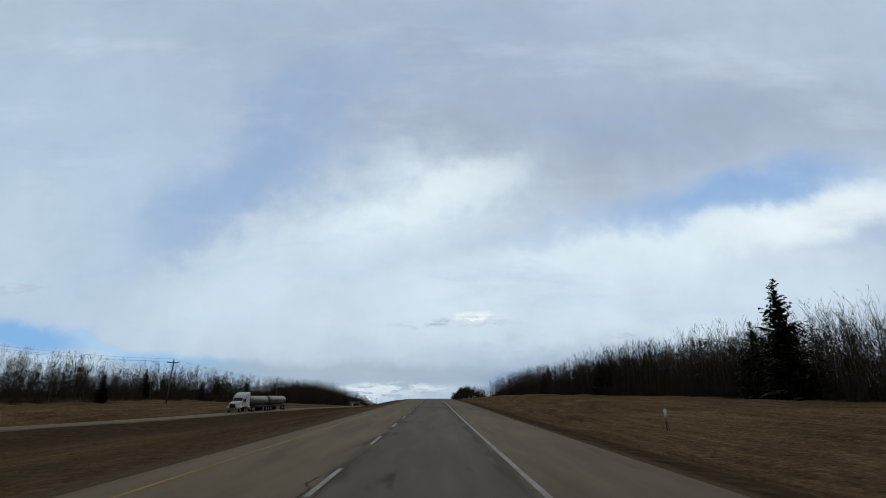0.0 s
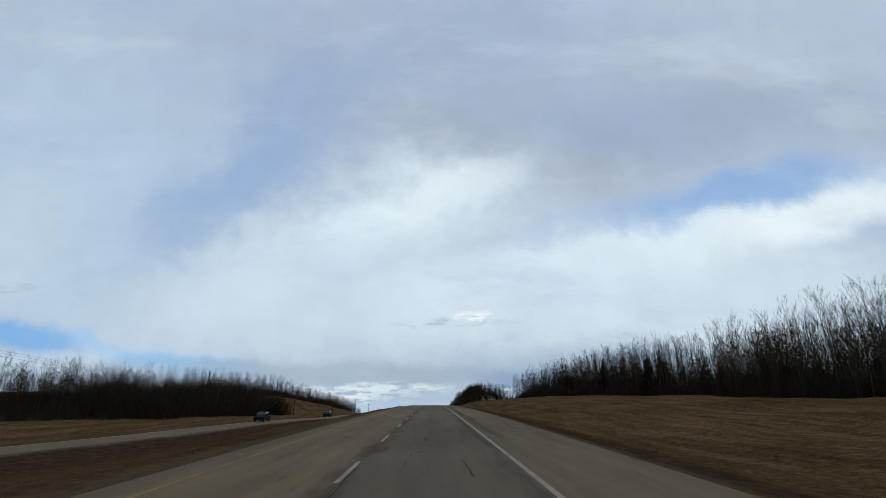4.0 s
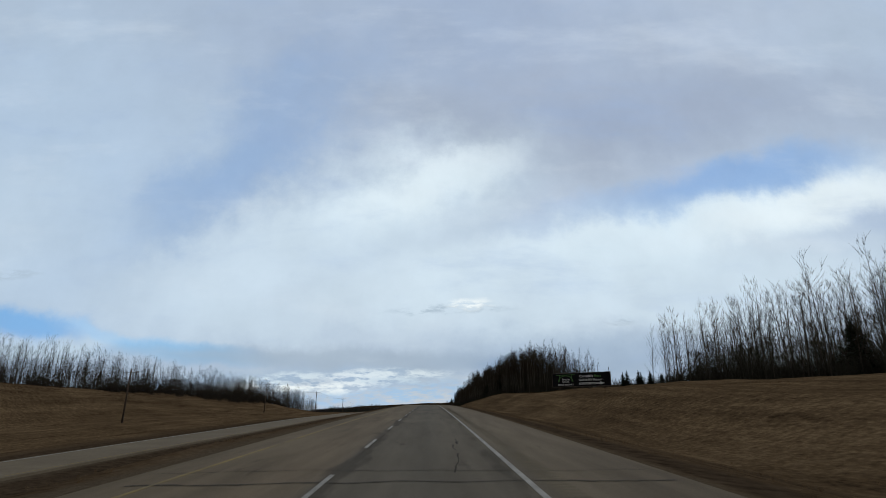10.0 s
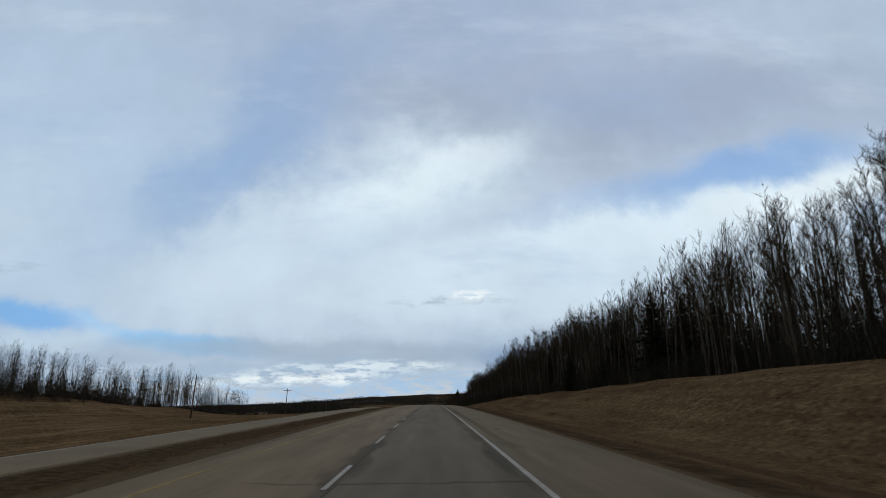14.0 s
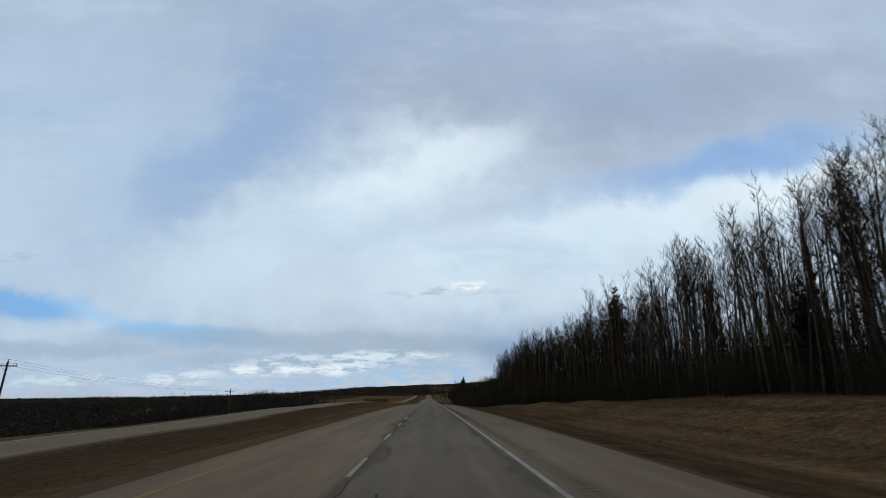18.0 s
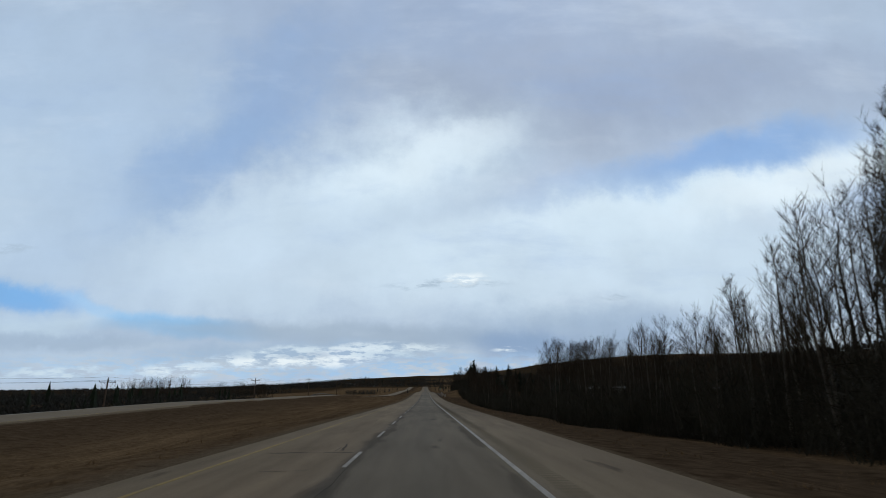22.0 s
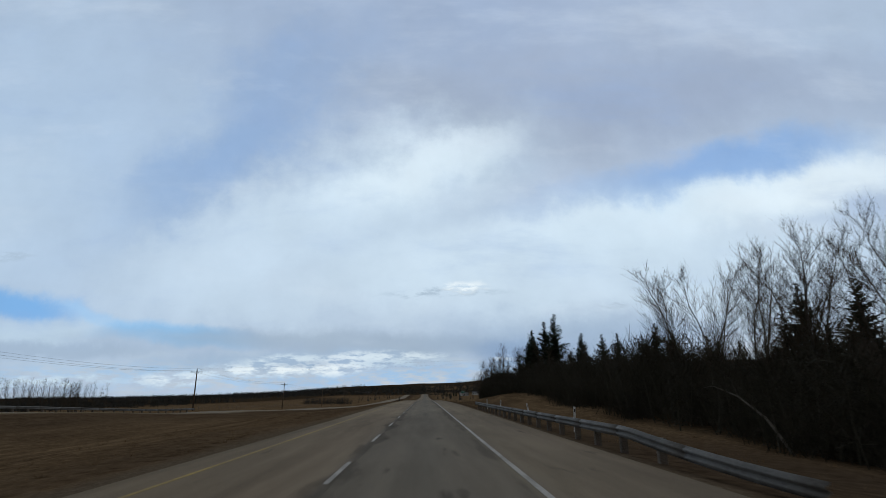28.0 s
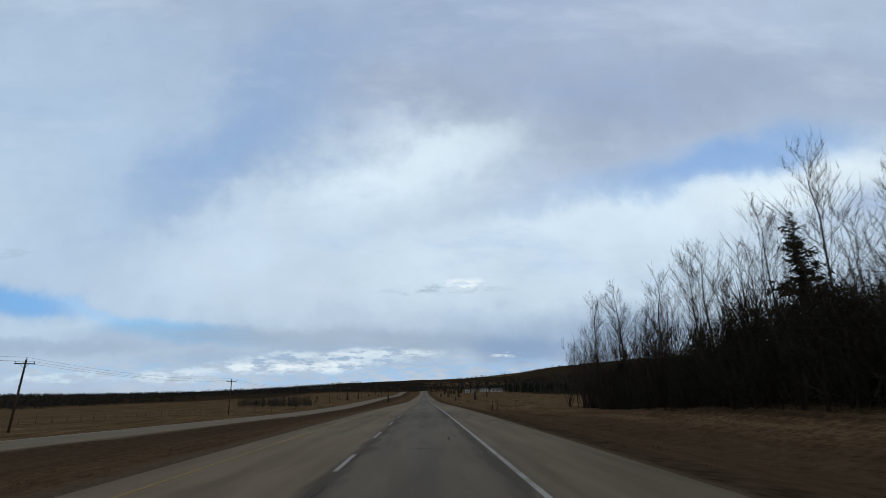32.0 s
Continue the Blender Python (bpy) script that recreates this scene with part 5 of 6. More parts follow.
def w_profile():
    return [(0.0, 0.0), (0.005, 0.03), (0.075, 0.07), (0.075, 0.11), (0.01, 0.145), (0.01, 0.175), (0.075, 0.21), (0.075, 0.25), (0.005, 0.29), (0.0, 0.32)]


def crash_barrier(name, s0, s1, place, foot, side, spacing=2.4):
    """A W-beam rail on wooden posts. place gives x at s, foot the ground; side: +1 if the rail faces +x."""
    top = new(name)
    pro = w_profile()

    def height(s):
        return 0.42 * min((s - s0) / 7.0, 1.0) ** 1.3 + 0.02 if s - s0 < 7 else 0.44
    s = s0
    while s < s1 - 0.5:
        e = min(s + 3.8, s1)
        verts, faces = [], []
        for k in range(5):
            q = s + (e - s) * k / 4
            for d, z in pro:
                verts.append((place(q) + side * d, q, foot(q) + height(q) + z))
        m = len(pro)
        for k in range(4):
            for i in range(m - 1):
                faces.append((k * m + i, k * m + i + 1, (k + 1) * m + i + 1, (k + 1) * m + i))
        ob = shape("rail", verts, faces, GALVANISED, top, smooth=True)
        solid = ob.modifiers.new("thick", "SOLIDIFY")
        solid.thickness = 0.006
        s = e - 0.004
    s = s0 + 5.2
    while s < s1:
        bm = bmesh.new()
        tall = height(s) + 0.98
        box(bm, (0.18, 0.2, tall), (place(s) - side * 0.13, s, foot(s) - 0.7 + tall / 2), bevel=0.015)
        post = part("post", bm, POST_WOOD, top)
        s += spacing
    bm = bmesh.new()
    verts = [(place(s1) + side * 0.075 * math.sin(a * math.pi / 6), s1 + 0.28 * math.sin(a * math.pi / 6), foot(s1) + 0.44 + 0.0) for a in range(7)]
    for a, b in zip(verts, verts[1:]):
        bm.faces.new([bm.verts.new(p) for p in (a, b, (b[0], b[1], b[2] + 0.32), (a[0], a[1], a[2] + 0.32))])
    part("end_wing", bm, GALVANISED, top)
    return tagged(top, "galvanised W-beam crash barrier on squat wooden posts", "crash barrier", "crash barriers")


crash_barrier("crash_barrier", 904.6, 957, lambda s: 5.45 + 0.55 * max((913 - s) / 8.4, 0.0) ** 2, lambda s: road_z(s) - 0.12, -1)
crash_barrier("crash_barrier", 925, 1002, lambda s: along(s, OTHER_X) - along(s, OTHER_HALF) - 0.6, lambda s: road_z(s) + along(s, OTHER_Z) - 0.1, 1)

# ---- marker posts and signs ----
POST_WHITE = mottled("white_post_plastic", (0.50, 0.49, 0.46), (0.70, 0.69, 0.66), 3.0, 0.6)
SIGN_GREEN = mottled("green_sign_sheet", (0.010, 0.130, 0.090), (0.016, 0.175, 0.120), 3.0, 0.45)
REFLECTOR = mottled("dark_reflector", (0.03, 0.03, 0.03), (0.06, 0.05, 0.05), 5.0, 0.4)


def marker_post(height=1.1):
    top = new("marker_post")
    bm = bmesh.new()
    box(bm, (0.10, 0.05, height + 0.3), (0, 0, height / 2 - 0.15), bevel=0.012)
    part("blade", bm, POST_WHITE, top)
    bm = bmesh.new()
    box(bm, (0.07, 0.008, 0.14), (0, -0.030, height - 0.16), bevel=0.003)
    part("reflector", bm, REFLECTOR, top)
    return tagged(top, "slim white roadside marker post with a dark reflector", "marker post", "marker posts")


def stand_on(ob, x, s, lean=(0, 0), turn=0.0):
    ob.matrix_basis = Matrix.LocRotScale((x, s, ground_z(x, s)), Euler((lean[0], lean[1], turn)), None)
    return ob


first = stand_on(marker_post(), 6.6, 897, (0.05, -0.04))
for x, s, lean in ((6.9, 902, (0.0, 0.05)), (7.0, 934, (-0.1, -0.18)), (6.6, 946, (0.0, 0.04)), (7.2, 962, (0.0, 0.0)), (-34.6, 244, (0.0, 0.02)), (6.8, 922, (0.03, 0.02))):
    stand_on(copy_thing(first, Matrix()), x, s, lean)


def pipeline_marker():
    top = new("utility_marker")
    bm = bmesh.new()
    rod(bm, (0, 0, -0.3), (0, 0, 1.0), 0.05, 0.05, 10)
    part("stake", bm, REFLECTOR, top, smooth=True)
    bm = bmesh.new()
    rod(bm, (0, 0, 0.9), (0, 0, 1.55), 0.12, 0.11, 12)
    rod(bm, (0, 0, 1.55), (0, 0, 1.62), 0.11, 0.05, 12)
    part("cap_tube", bm, POST_WHITE, top, "white plastic tube", smooth=True)
    for a in (0.6, 2.7, 4.8):
        bm = bmesh.new()
        rod(bm, (0, 0, 0.75), (0.45 * math.cos(a), 0.45 * math.sin(a), -0.1), 0.02, sides=6)
        part("stay", bm, REFLECTOR, top)
    return tagged(top, "white-topped utility marker on a dark tripod in the field", "marker")


stand_on(pipeline_marker(), 18.3, 44.5)


def kilometre_sign():
    top = new("kilometre_sign")
    bm = bmesh.new()
    box(bm, (0.09, 0.09, 3.0), (0, 0.06, 1.12), bevel=0.006)
    part("post", bm, POST_WOOD, top)
    bm = bmesh.new()
    box(bm, (0.74, 0.012, 0.42), (0, 0, 2.4), bevel=0.005)
    plate = part("plate", bm, SIGN_GREEN, top)
    words("number", "70", 0.34, (0.14, -0.010, 2.28), BOARD_WHITE, plate, 0.004, 0.32)
    bm = bmesh.new()
    for z, w in ((2.49, 0.14), (2.36, 0.12)):
        box(bm, (w, 0.008, 0.05), (-0.22, -0.010, z))
    part("small_bars", bm, BOARD_WHITE, plate)
    return tagged(top, "small green distance sign on a wooden post", "road sign")


stand_on(kilometre_sign(), 8.4, 1021.8)

# ---- fences ----


def wire_fence(name, points, spacing, label, rails=3):
    """Thin wooden posts with strands of wire, following points of (x, s)."""
    top = new(name)
    mesh = None
    spots = []
    for (x0, s0), (x1, s1) in zip(points, points[1:]):
        n = max(int(math.hypot(x1 - x0, s1 - s0) / spacing), 1)
        spots += [(x0 + (x1 - x0) * k / n, s0 + (s1 - s0) * k / n) for k in range(n)]
    for i, (x, s) in enumerate(spots):
        if mesh is None:
            bm = bmesh.new()
            rod(bm, (0, 0, -0.4), (0, 0, 1.25), 0.065, 0.055, 8)
            ob = part("post", bm, POST_WOOD, top, smooth=True)
            mesh = ob.data
        else:
            ob = new("post", mesh)
            ob.parent = top
        ob.matrix_basis = Matrix.LocRotScale((x, s, ground_z(x, s)), Euler((leans.uniform(-0.06, 0.06), leans.uniform(-0.06, 0.06), 0)), None)
    for k in range(rails):
        pts = [Vector((x, s, ground_z(x, s) + 0.45 + 0.33 * k)) for x, s in spots]
        v, t = tube(pts, [0.006] * len(pts), 3)
        ob = new("strand", tri_mesh("strand", np.array([tuple(p) for p in v]), np.array(t), WIRE))
        ob.parent = top
    return tagged(top, label, "fence")


wire_fence("field_fence", [(-62, 985), (-64, 1100), (-66, 1260)], 4.2, "sparse wooden post and wire fence across a brown field")
wire_fence("board_fence", [(31, 434), (35, 430), (40, 424), (44, 414)], 2.6, "leaning wooden post and wire fence behind the billboard")

# ---- tank truck ----
CAB_WHITE = mottled("white_truck_paint", (0.50, 0.50, 0.49), (0.64, 0.64, 0.63), 0.8, 0.35)
TANK_STEEL = mottled("dull_tank_steel", (0.085, 0.076, 0.064), (0.165, 0.150, 0.128), 0.5, 0.5, 0.3)
TYRE = mottled("tyre_rubber", (0.010, 0.010, 0.010), (0.025, 0.024, 0.023), 4.0, 0.85)
RIM = mottled("steel_rim", (0.13, 0.13, 0.13), (0.24, 0.24, 0.24), 3.0, 0.45, 0.6)
CHASSIS = mottled("chassis_black", (0.012, 0.012, 0.012), (0.035, 0.033, 0.030), 2.0, 0.7)
LAMP = mottled("headlamp_lens", (0.70, 0.70, 0.68), (0.85, 0.85, 0.82), 4.0, 0.15)
SUV_PAINT = mottled("dark_teal_paint", (0.008, 0.015, 0.018), (0.014, 0.023, 0.027), 0.8, 0.76)


def glass_material():
    m, nodes, links, shader = material("tinted_glass", 0.06)
    shader.inputs["Base Color"].default_value = (0.012, 0.016, 0.018, 1)
    shader.inputs["Specular IOR Level"].default_value = 0.5
    return m


GLASS = glass_material()


def loft(bm, sections):
    """Closed skin through outlines with equal counts of points."""
    rings = [[bm.verts.new(p) for p in sec] for sec in sections]
    for a, b in zip(rings, rings[1:]):
        for k in range(len(a)):
            q = (k + 1) % len(a)
            bm.faces.new((a[k], a[q], b[q], b[k]))
    bm.faces.new(list(reversed(rings[0])))
    bm.faces.new(rings[-1])
    bmesh.ops.recalc_face_normals(bm, faces=bm.faces)


def wheel(parent, x, y, r=0.52, w=0.3, lug=True):
    bm = bmesh.new()
    verts = rod(bm, (x - w / 2, y, r), (x + w / 2, y, r), r, r, 24)
    edges = [e for e in bm.edges if len(e.link_faces) == 2 and any(len(f.verts) > 4 for f in e.link_faces)]
    bmesh.ops.bevel(bm, geom=edges, offset=0.05, segments=2, affect="EDGES")
    tyre = part("wheel", bm, TYRE, parent, smooth=False)
    side = 1 if x > 0 else -1
    bm = bmesh.new()
    rod(bm, (x + side * (w / 2 - 0.03), y, r), (x + side * (w / 2 + 0.012), y, r), r * 0.58, r * 0.52, 20)
    rod(bm, (x + side * (w / 2), y, r), (x + side * (w / 2 + 0.06), y, r), r * 0.2, r * 0.16, 12)
    part("rim", bm, RIM, tyre)


def rounded(w, h, z, y, r, n=4):
    """A rounded outline across the vehicle at y."""
    pts = []
    for cx, cz, a0 in ((w / 2 - r, z + h - r, 0), (-w / 2 + r, z + h - r, 90), (-w / 2 + r, z + r, 180), (w / 2 - r, z + r, 270)):
        for k in range(n + 1):
            a = radians(a0 + 90 * k / n)
            pts.append((cx + r * math.cos(a), y, cz + r * math.sin(a)))
    return pts


def tank_truck():
    top = new("tank_truck")
    bm = bmesh.new()
    loft(bm, [rounded(1.55, 0.75, 0.95, 0.0, 0.18), rounded(1.75, 1.0, 0.9, 0.35, 0.2), rounded(2.0, 1.22, 0.85, 1.3, 0.22), rounded(2.15, 1.35, 0.85, 1.9, 0.22)])
    part("hood", bm, CAB_WHITE, top, smooth=True)
    for x in (-1.0, 1.0):
        bm = bmesh.new()
        loft(bm, [rounded(0.5, 0.35, 0.72, 0.1, 0.1), rounded(0.62, 0.5, 0.72, 0.7, 0.14), rounded(0.6, 0.42, 0.85, 1.5, 0.14)])
        bmesh.ops.translate(bm, vec=(x, 0, 0.05), verts=bm.verts)
        part("fender", bm, CAB_WHITE, top, smooth=True)
        bm = bmesh.new()
        box(bm, (0.3, 0.08, 0.2), (x * 0.95, 0.10, 0.98), bevel=0.03)
        part("headlight", bm, LAMP, top)
        bm = bmesh.new()
        box(bm, (0.12, 0.2, 0.62), (x * 1.42, 1.75, 2.25), bevel=0.04)
        rod(bm, (x * 1.1, 1.95, 2.5), (x * 1.4, 1.75, 2.5), 0.02, sides=6)
        part("mirror", bm, CHASSIS, top)
        bm = bmesh.new()
        rod(bm, (x * 0.98, 3.9, 0.85), (x * 0.98, 5.3, 0.85), 0.33, sides=18)
        part("fuel_tank", bm, RIM, top, smooth=True)
    bm = bmesh.new()
    box(bm, (1.2, 0.06, 0.72), (0, -0.01, 1.30), bevel=0.03)
    for k in range(6):
        box(bm, (1.1, 0.03, 0.03), (0, -0.045, 1.03 + 0.11 * k))
    part("grille", bm, CHASSIS, top)
    bm = bmesh.new()
    box(bm, (2.35, 0.28, 0.42), (0, 0.05, 0.58), bevel=0.06)
    part("bumper", bm, RIM, top)
    bm = bmesh.new()
    loft(bm, [rounded(2.2, 1.10, 0.95, 1.85, 0.15), rounded(2.28, 1.90, 0.95, 2.45, 0.18), rounded(2.34, 2.35, 0.95, 2.75, 0.24), rounded(2.42, 2.85, 0.95, 3.7, 0.3), rounded(2.45, 2.95, 0.95, 4.4, 0.3), rounded(2.45, 2.95, 0.95, 5.0, 0.3)])
    part("cab", bm, CAB_WHITE, top)
    bm = bmesh.new()
    loft(bm, [[(-0.98, 1.89, 2.10), (0.98, 1.89, 2.10), (0.95, 2.42, 2.81), (-0.95, 2.42, 2.81)], [(-0.98, 1.84, 2.14), (0.98, 1.84, 2.14), (0.95, 2.37, 2.85), (-0.95, 2.37, 2.85)]])
    part("windshield", bm, GLASS, top)
    for x in (-1.235, 1.235):
        bm = bmesh.new()
        box(bm, (0.02, 0.05, 1.9), (x * 0.975, 3.35, 1.95))
        part("door_seam", bm, CHASSIS, top)
    for x in (-1.21, 1.21):
        bm = bmesh.new()
        loft(bm, [[(x, 2.35, 2.05), (x, 3.15, 2.05), (x, 3.15, 2.65), (x, 2.62, 2.65)], [(x * 1.012, 2.35, 2.05), (x * 1.012, 3.15, 2.05), (x * 1.012, 3.15, 2.65), (x * 1.012, 2.62, 2.65)]])
        part("side_window", bm, GLASS, top)
        bm = bmesh.new()
        rod(bm, (x * 0.92, 5.15, 1.2), (x * 0.92, 5.15, 4.05), 0.07, sides=12)
        part("exhaust_stack", bm, RIM, top)
    bm = bmesh.new()
    box(bm, (0.9, 21.2, 0.25), (0, 14.8, 0.95), bevel=0.02)
    part("frame", bm, CHASSIS, top)
    for y0, y1 in ((5.7, 15.2), (15.9, 25.9)):
        bm = bmesh.new()
        rad = []
        for y, r in ((y0, 0.55), (y0 + 0.12, 0.85), (y0 + 0.4, 1.0), (y1 - 0.4, 1.0), (y1 - 0.12, 0.85), (y1, 0.55)):
            rad.append([(1.16 * r * math.cos(2 * math.pi * k / 28), y, 2.22 + 0.98 * r * math.sin(2 * math.pi * k / 28)) for k in range(28)])
        loft(bm, rad)
        part("tank", bm, TANK_STEEL, top, smooth=True)
        for k in range(1, 6):
            y = y0 + (y1 - y0) * k / 6
            bm = bmesh.new()
            ring = [[((1.165 + 0.02 * q) * math.cos(2 * math.pi * j / 28), y + d, 2.22 + (0.985 + 0.02 * q) * math.sin(2 * math.pi * j / 28)) for j in range(28)] for d, q in ((-0.04, 0), (-0.03, 1), (0.03, 1), (0.04, 0))]
            loft(bm, ring)
            part("tank_band", bm, TANK_STEEL, top)
        bm = bmesh.new()
        box(bm, (0.6, y1 - y0 - 1.2, 0.08), (0, (y0 + y1) / 2, 3.24), bevel=0.02)
        part("walkway", bm, CHASSIS, top)
        for x in (-1.05, 1.05):
            bm = bmesh.new()
            box(bm, (0.06, 3.6, 0.5), (x, (y0 + y1) / 2 + 0.8, 1.05), bevel=0.02)
            part("side_skirt", bm, CHASSIS, top)
    for y in (0.95, 5.6, 6.95, 13.8, 15.1, 16.4, 23.2, 24.5):
        for x in (-1.05, 1.05):
            wheel(top, x, y)
    return tagged(top, "white highway tractor hauling two dull steel tank trailers", "tank truck")


def on_other_road(ob, s, lane, long):
    """Sets an oncoming vehicle on the other carriageway, its nose at s."""
    x0, x1 = along(s, OTHER_X) + lane, along(s + long, OTHER_X) + lane
    z0, z1 = road_z(s) + along(s, OTHER_Z), road_z(s + long) + along(s + long, OTHER_Z)
    way = Vector((x1 - x0, long, z1 - z0))
    turn = math.atan2(-(x1 - x0), long)
    ob.matrix_basis = Matrix.Translation((x0, s, z0 + 0.015)) @ Matrix.Rotation(turn, 4, "Z") @ Matrix.Rotation(math.atan2(z1 - z0, long), 4, "X")


truck = tank_truck()
on_other_road(truck, 113.0, -0.7, 25.0)


def suv():
    top = new("suv")
    bm = bmesh.new()
    loft(bm, [rounded(1.55, 0.45, 0.42, 0.0, 0.14), rounded(1.78, 0.62, 0.34, 0.25, 0.16), rounded(1.86, 0.72, 0.30, 1.2, 0.16), rounded(1.88, 0.75, 0.30, 2.8, 0.16), rounded(1.86, 0.78, 0.32, 4.2, 0.16), rounded(1.72, 0.66, 0.42, 4.6, 0.16)])
    part("body", bm, SUV_PAINT, top, smooth=True)
    bm = bmesh.new()
    loft(bm, [rounded(1.70, 0.10, 0.96, 1.15, 0.04), rounded(1.58, 0.55, 0.96, 1.75, 0.14), rounded(1.52, 0.70, 0.96, 2.3, 0.18), rounded(1.52, 0.70, 0.96, 3.7, 0.18), rounded(1.66, 0.20, 0.96, 4.45, 0.08)])
    part("cabin", bm, GLASS, top, smooth=True)
    bm = bmesh.new()
    box(bm, (1.44, 1.7, 0.06), (0, 3.0, 1.675), bevel=0.025)
    part("roof", bm, SUV_PAINT, top)
    for x in (-0.62, 0.62):
        bm = bmesh.new()
        rod(bm, (x, 2.2, 1.74), (x, 3.8, 1.74), 0.022, sides=8)
        part("roof_rail", bm, CHASSIS, top)
        bm = bmesh.new()
        box(bm, (0.34, 0.10, 0.16), (x, 0.10, 0.78), bevel=0.03)
        part("headlight", bm, LAMP, top)
        bm = bmesh.new()
        box(bm, (0.2, 0.12, 0.15), (x * 1.62, 1.55, 1.08), bevel=0.03)
        part("mirror", bm, SUV_PAINT, top)
    bm = bmesh.new()
    box(bm, (0.9, 0.05, 0.2), (0, 0.0, 0.72), bevel=0.02)
    part("grille", bm, CHASSIS, top)
    bm = bmesh.new()
    box(bm, (1.5, 0.12, 0.16), (0, 0.06, 0.46), bevel=0.03)
    part("bumper", bm, CHASSIS, top)
    for y in (0.9, 3.7):
        for x in (-0.8, 0.8):
            wheel(top, x, y, 0.36, 0.22)
    return tagged(top, "dark teal compact suv on the opposite carriageway", "car")


teal_suv = suv()
on_other_road(teal_suv, 290.5, -2.2, 4.6)
lead_suv = copy_thing(teal_suv, Matrix())
lead_suv["label"] = "black suv with roof rails on the opposite carriageway"
on_other_road(lead_suv, 231.5, -1.4, 4.6)

# ---- farm sheds in the valley ----
SHED_WALL = mottled("pale_shed_cladding", (0.14, 0.14, 0.13), (0.22, 0.22, 0.21), 0.5, 0.7)
SHED_ROOF = mottled("pale_metal_roof", (0.17, 0.18, 0.18), (0.28, 0.29, 0.29), 0.4, 0.6, 0.1)


def farm_shed(x, s, wide, deep, high, turn):
    top = new("farm_shed")
    bm = bmesh.new()
    box(bm, (wide, deep, high), (0, 0, high / 2 - 0.3))
    part("wall", bm, SHED_WALL, top)
    for sgn in (-1, 1):
        bm = bmesh.new()
        box(bm, (wide + 0.8, deep * 0.56, 0.12), (0, 0, 0), Matrix.Rotation(radians(-20 * sgn), 4, "X"))
        bmesh.ops.translate(bm, vec=(0, sgn * deep * 0.26, high - 0.25 + deep * 0.105), verts=bm.verts)
        part("roof", bm, SHED_ROOF, top)
    bm = bmesh.new()
    box(bm, (3.2, 0.1, high * 0.75), (wide * 0.2, -deep / 2 - 0.04, high * 0.75 / 2 - 0.2), bevel=0.02)
    part("door", bm, SHED_ROOF, top)
    top.matrix_basis = Matrix.Translation((x, s, ground_z(x, s))) @ Matrix.Rotation(turn, 4, "Z")
    return tagged(top, "pale metal-clad farm shed in the valley", "shed", "sheds in the valley")


farm_shed(70, 916, 17, 9, 4.6, 0.12)
farm_shed(150, 981, 14, 9, 3.6, -0.2)

# ---- far woods ----


def distant_tree(seed, height, conifer):
    """A small tree for the distance: trunk and a ragged crown of a dozen faces."""
    r = random.Random(seed)
    g = Growth()
    g.stem([Vector((0, 0, -0.5)), Vector((0, 0, height * (1.0 if conifer else 0.8)))], [0.16, 0], 3)
    if conifer:
        for k in range(4):
            z, w = height * (0.12 + 0.21 * k), height * 0.2 * (1 - 0.22 * k)
            ring = [Vector((w * r.uniform(0.7, 1.2) * math.cos(a), w * r.uniform(0.7, 1.2) * math.sin(a), z - r.uniform(0, 0.5))) for a in (0, 1.57, 3.14, 4.71)]
            top = Vector((0, 0, z + height * 0.3))
            for a, b in zip(ring, ring[1:] + ring[:1]):
                g.leaf([a, b, top])
    else:
        for k in range(26):
            a, f = r.uniform(0, 6.28), r.random()
            w = height * 0.52 * math.sqrt(r.random()) * (1.0 - 0.6 * f)
            p = Vector((w * math.cos(a), w * math.sin(a), height * (0.05 + 0.75 * f)))
            d = slanted(r, 1.0, r.uniform(-0.3, 1.6)) * height * r.uniform(0.12, 0.24)
            s = d.cross(Vector((r.uniform(-1, 1), r.uniform(-1, 1), r.uniform(-1, 1)))).normalized() * height * 0.075
            g.leaf([p - s, p + d, p + s])
    return g.arrays()


SMALL_TREES = [distant_tree(700 + i, 10.0, i % 8 == 0) for i in range(8)]
CONES = [distant_tree(720 + 2 * i, 10.0, True) for i in range(4)]
wild = random.Random(21)


LOW_BRUSH = [brush(740 + i, 5.0, 60, 0.24, 2.8) for i in range(5)]
TALLER_BRUSH = [brush(750 + i, 7.0, 110, 0.06, 1.8) for i in range(4)]
valley = []
for i in range(1200):
    s = wild.uniform(660, 1000)
    x = -wild.uniform(105 if s < 880 else 190, 420)
    valley.append((x, s, wild.uniform(0, 6.28), wild.uniform(0.7, 1.5), wild.randrange(99)))
scattered("valley_brush", valley, LOW_BRUSH, FAR_WOOD, "dark brown brush filling the valley below the road", "woods")
scattered("valley_wood", [(-wild.uniform(120, 420), wild.uniform(680, 990), wild.uniform(0, 6.28), wild.uniform(0.4, 0.8), wild.randrange(99)) for i in range(420)], SMALL_TREES, FAR_WOOD, "scattered dark trees rising from the valley brush", "woods")
belt = []
for i in range(620):
    s = wild.uniform(738, 905)
    x = -wild.uniform(53, 84)
    belt.append((x, s, wild.uniform(0, 6.28), max((road_z(s) + 1.2 - ground_z(x, s)) / 7.0, 0.3) * wild.uniform(0.75, 1.02), wild.randrange(99)))
scattered("verge_brush", belt, TALLER_BRUSH, FAR_WOOD, "dense dark brush on the slope below the opposite road", "undergrowth")
spires = [(-wild.uniform(55, 90), wild.uniform(745, 885), wild.uniform(0, 6.28), wild.uniform(0.45, 0.92), wild.randrange(99)) for i in range(70)]
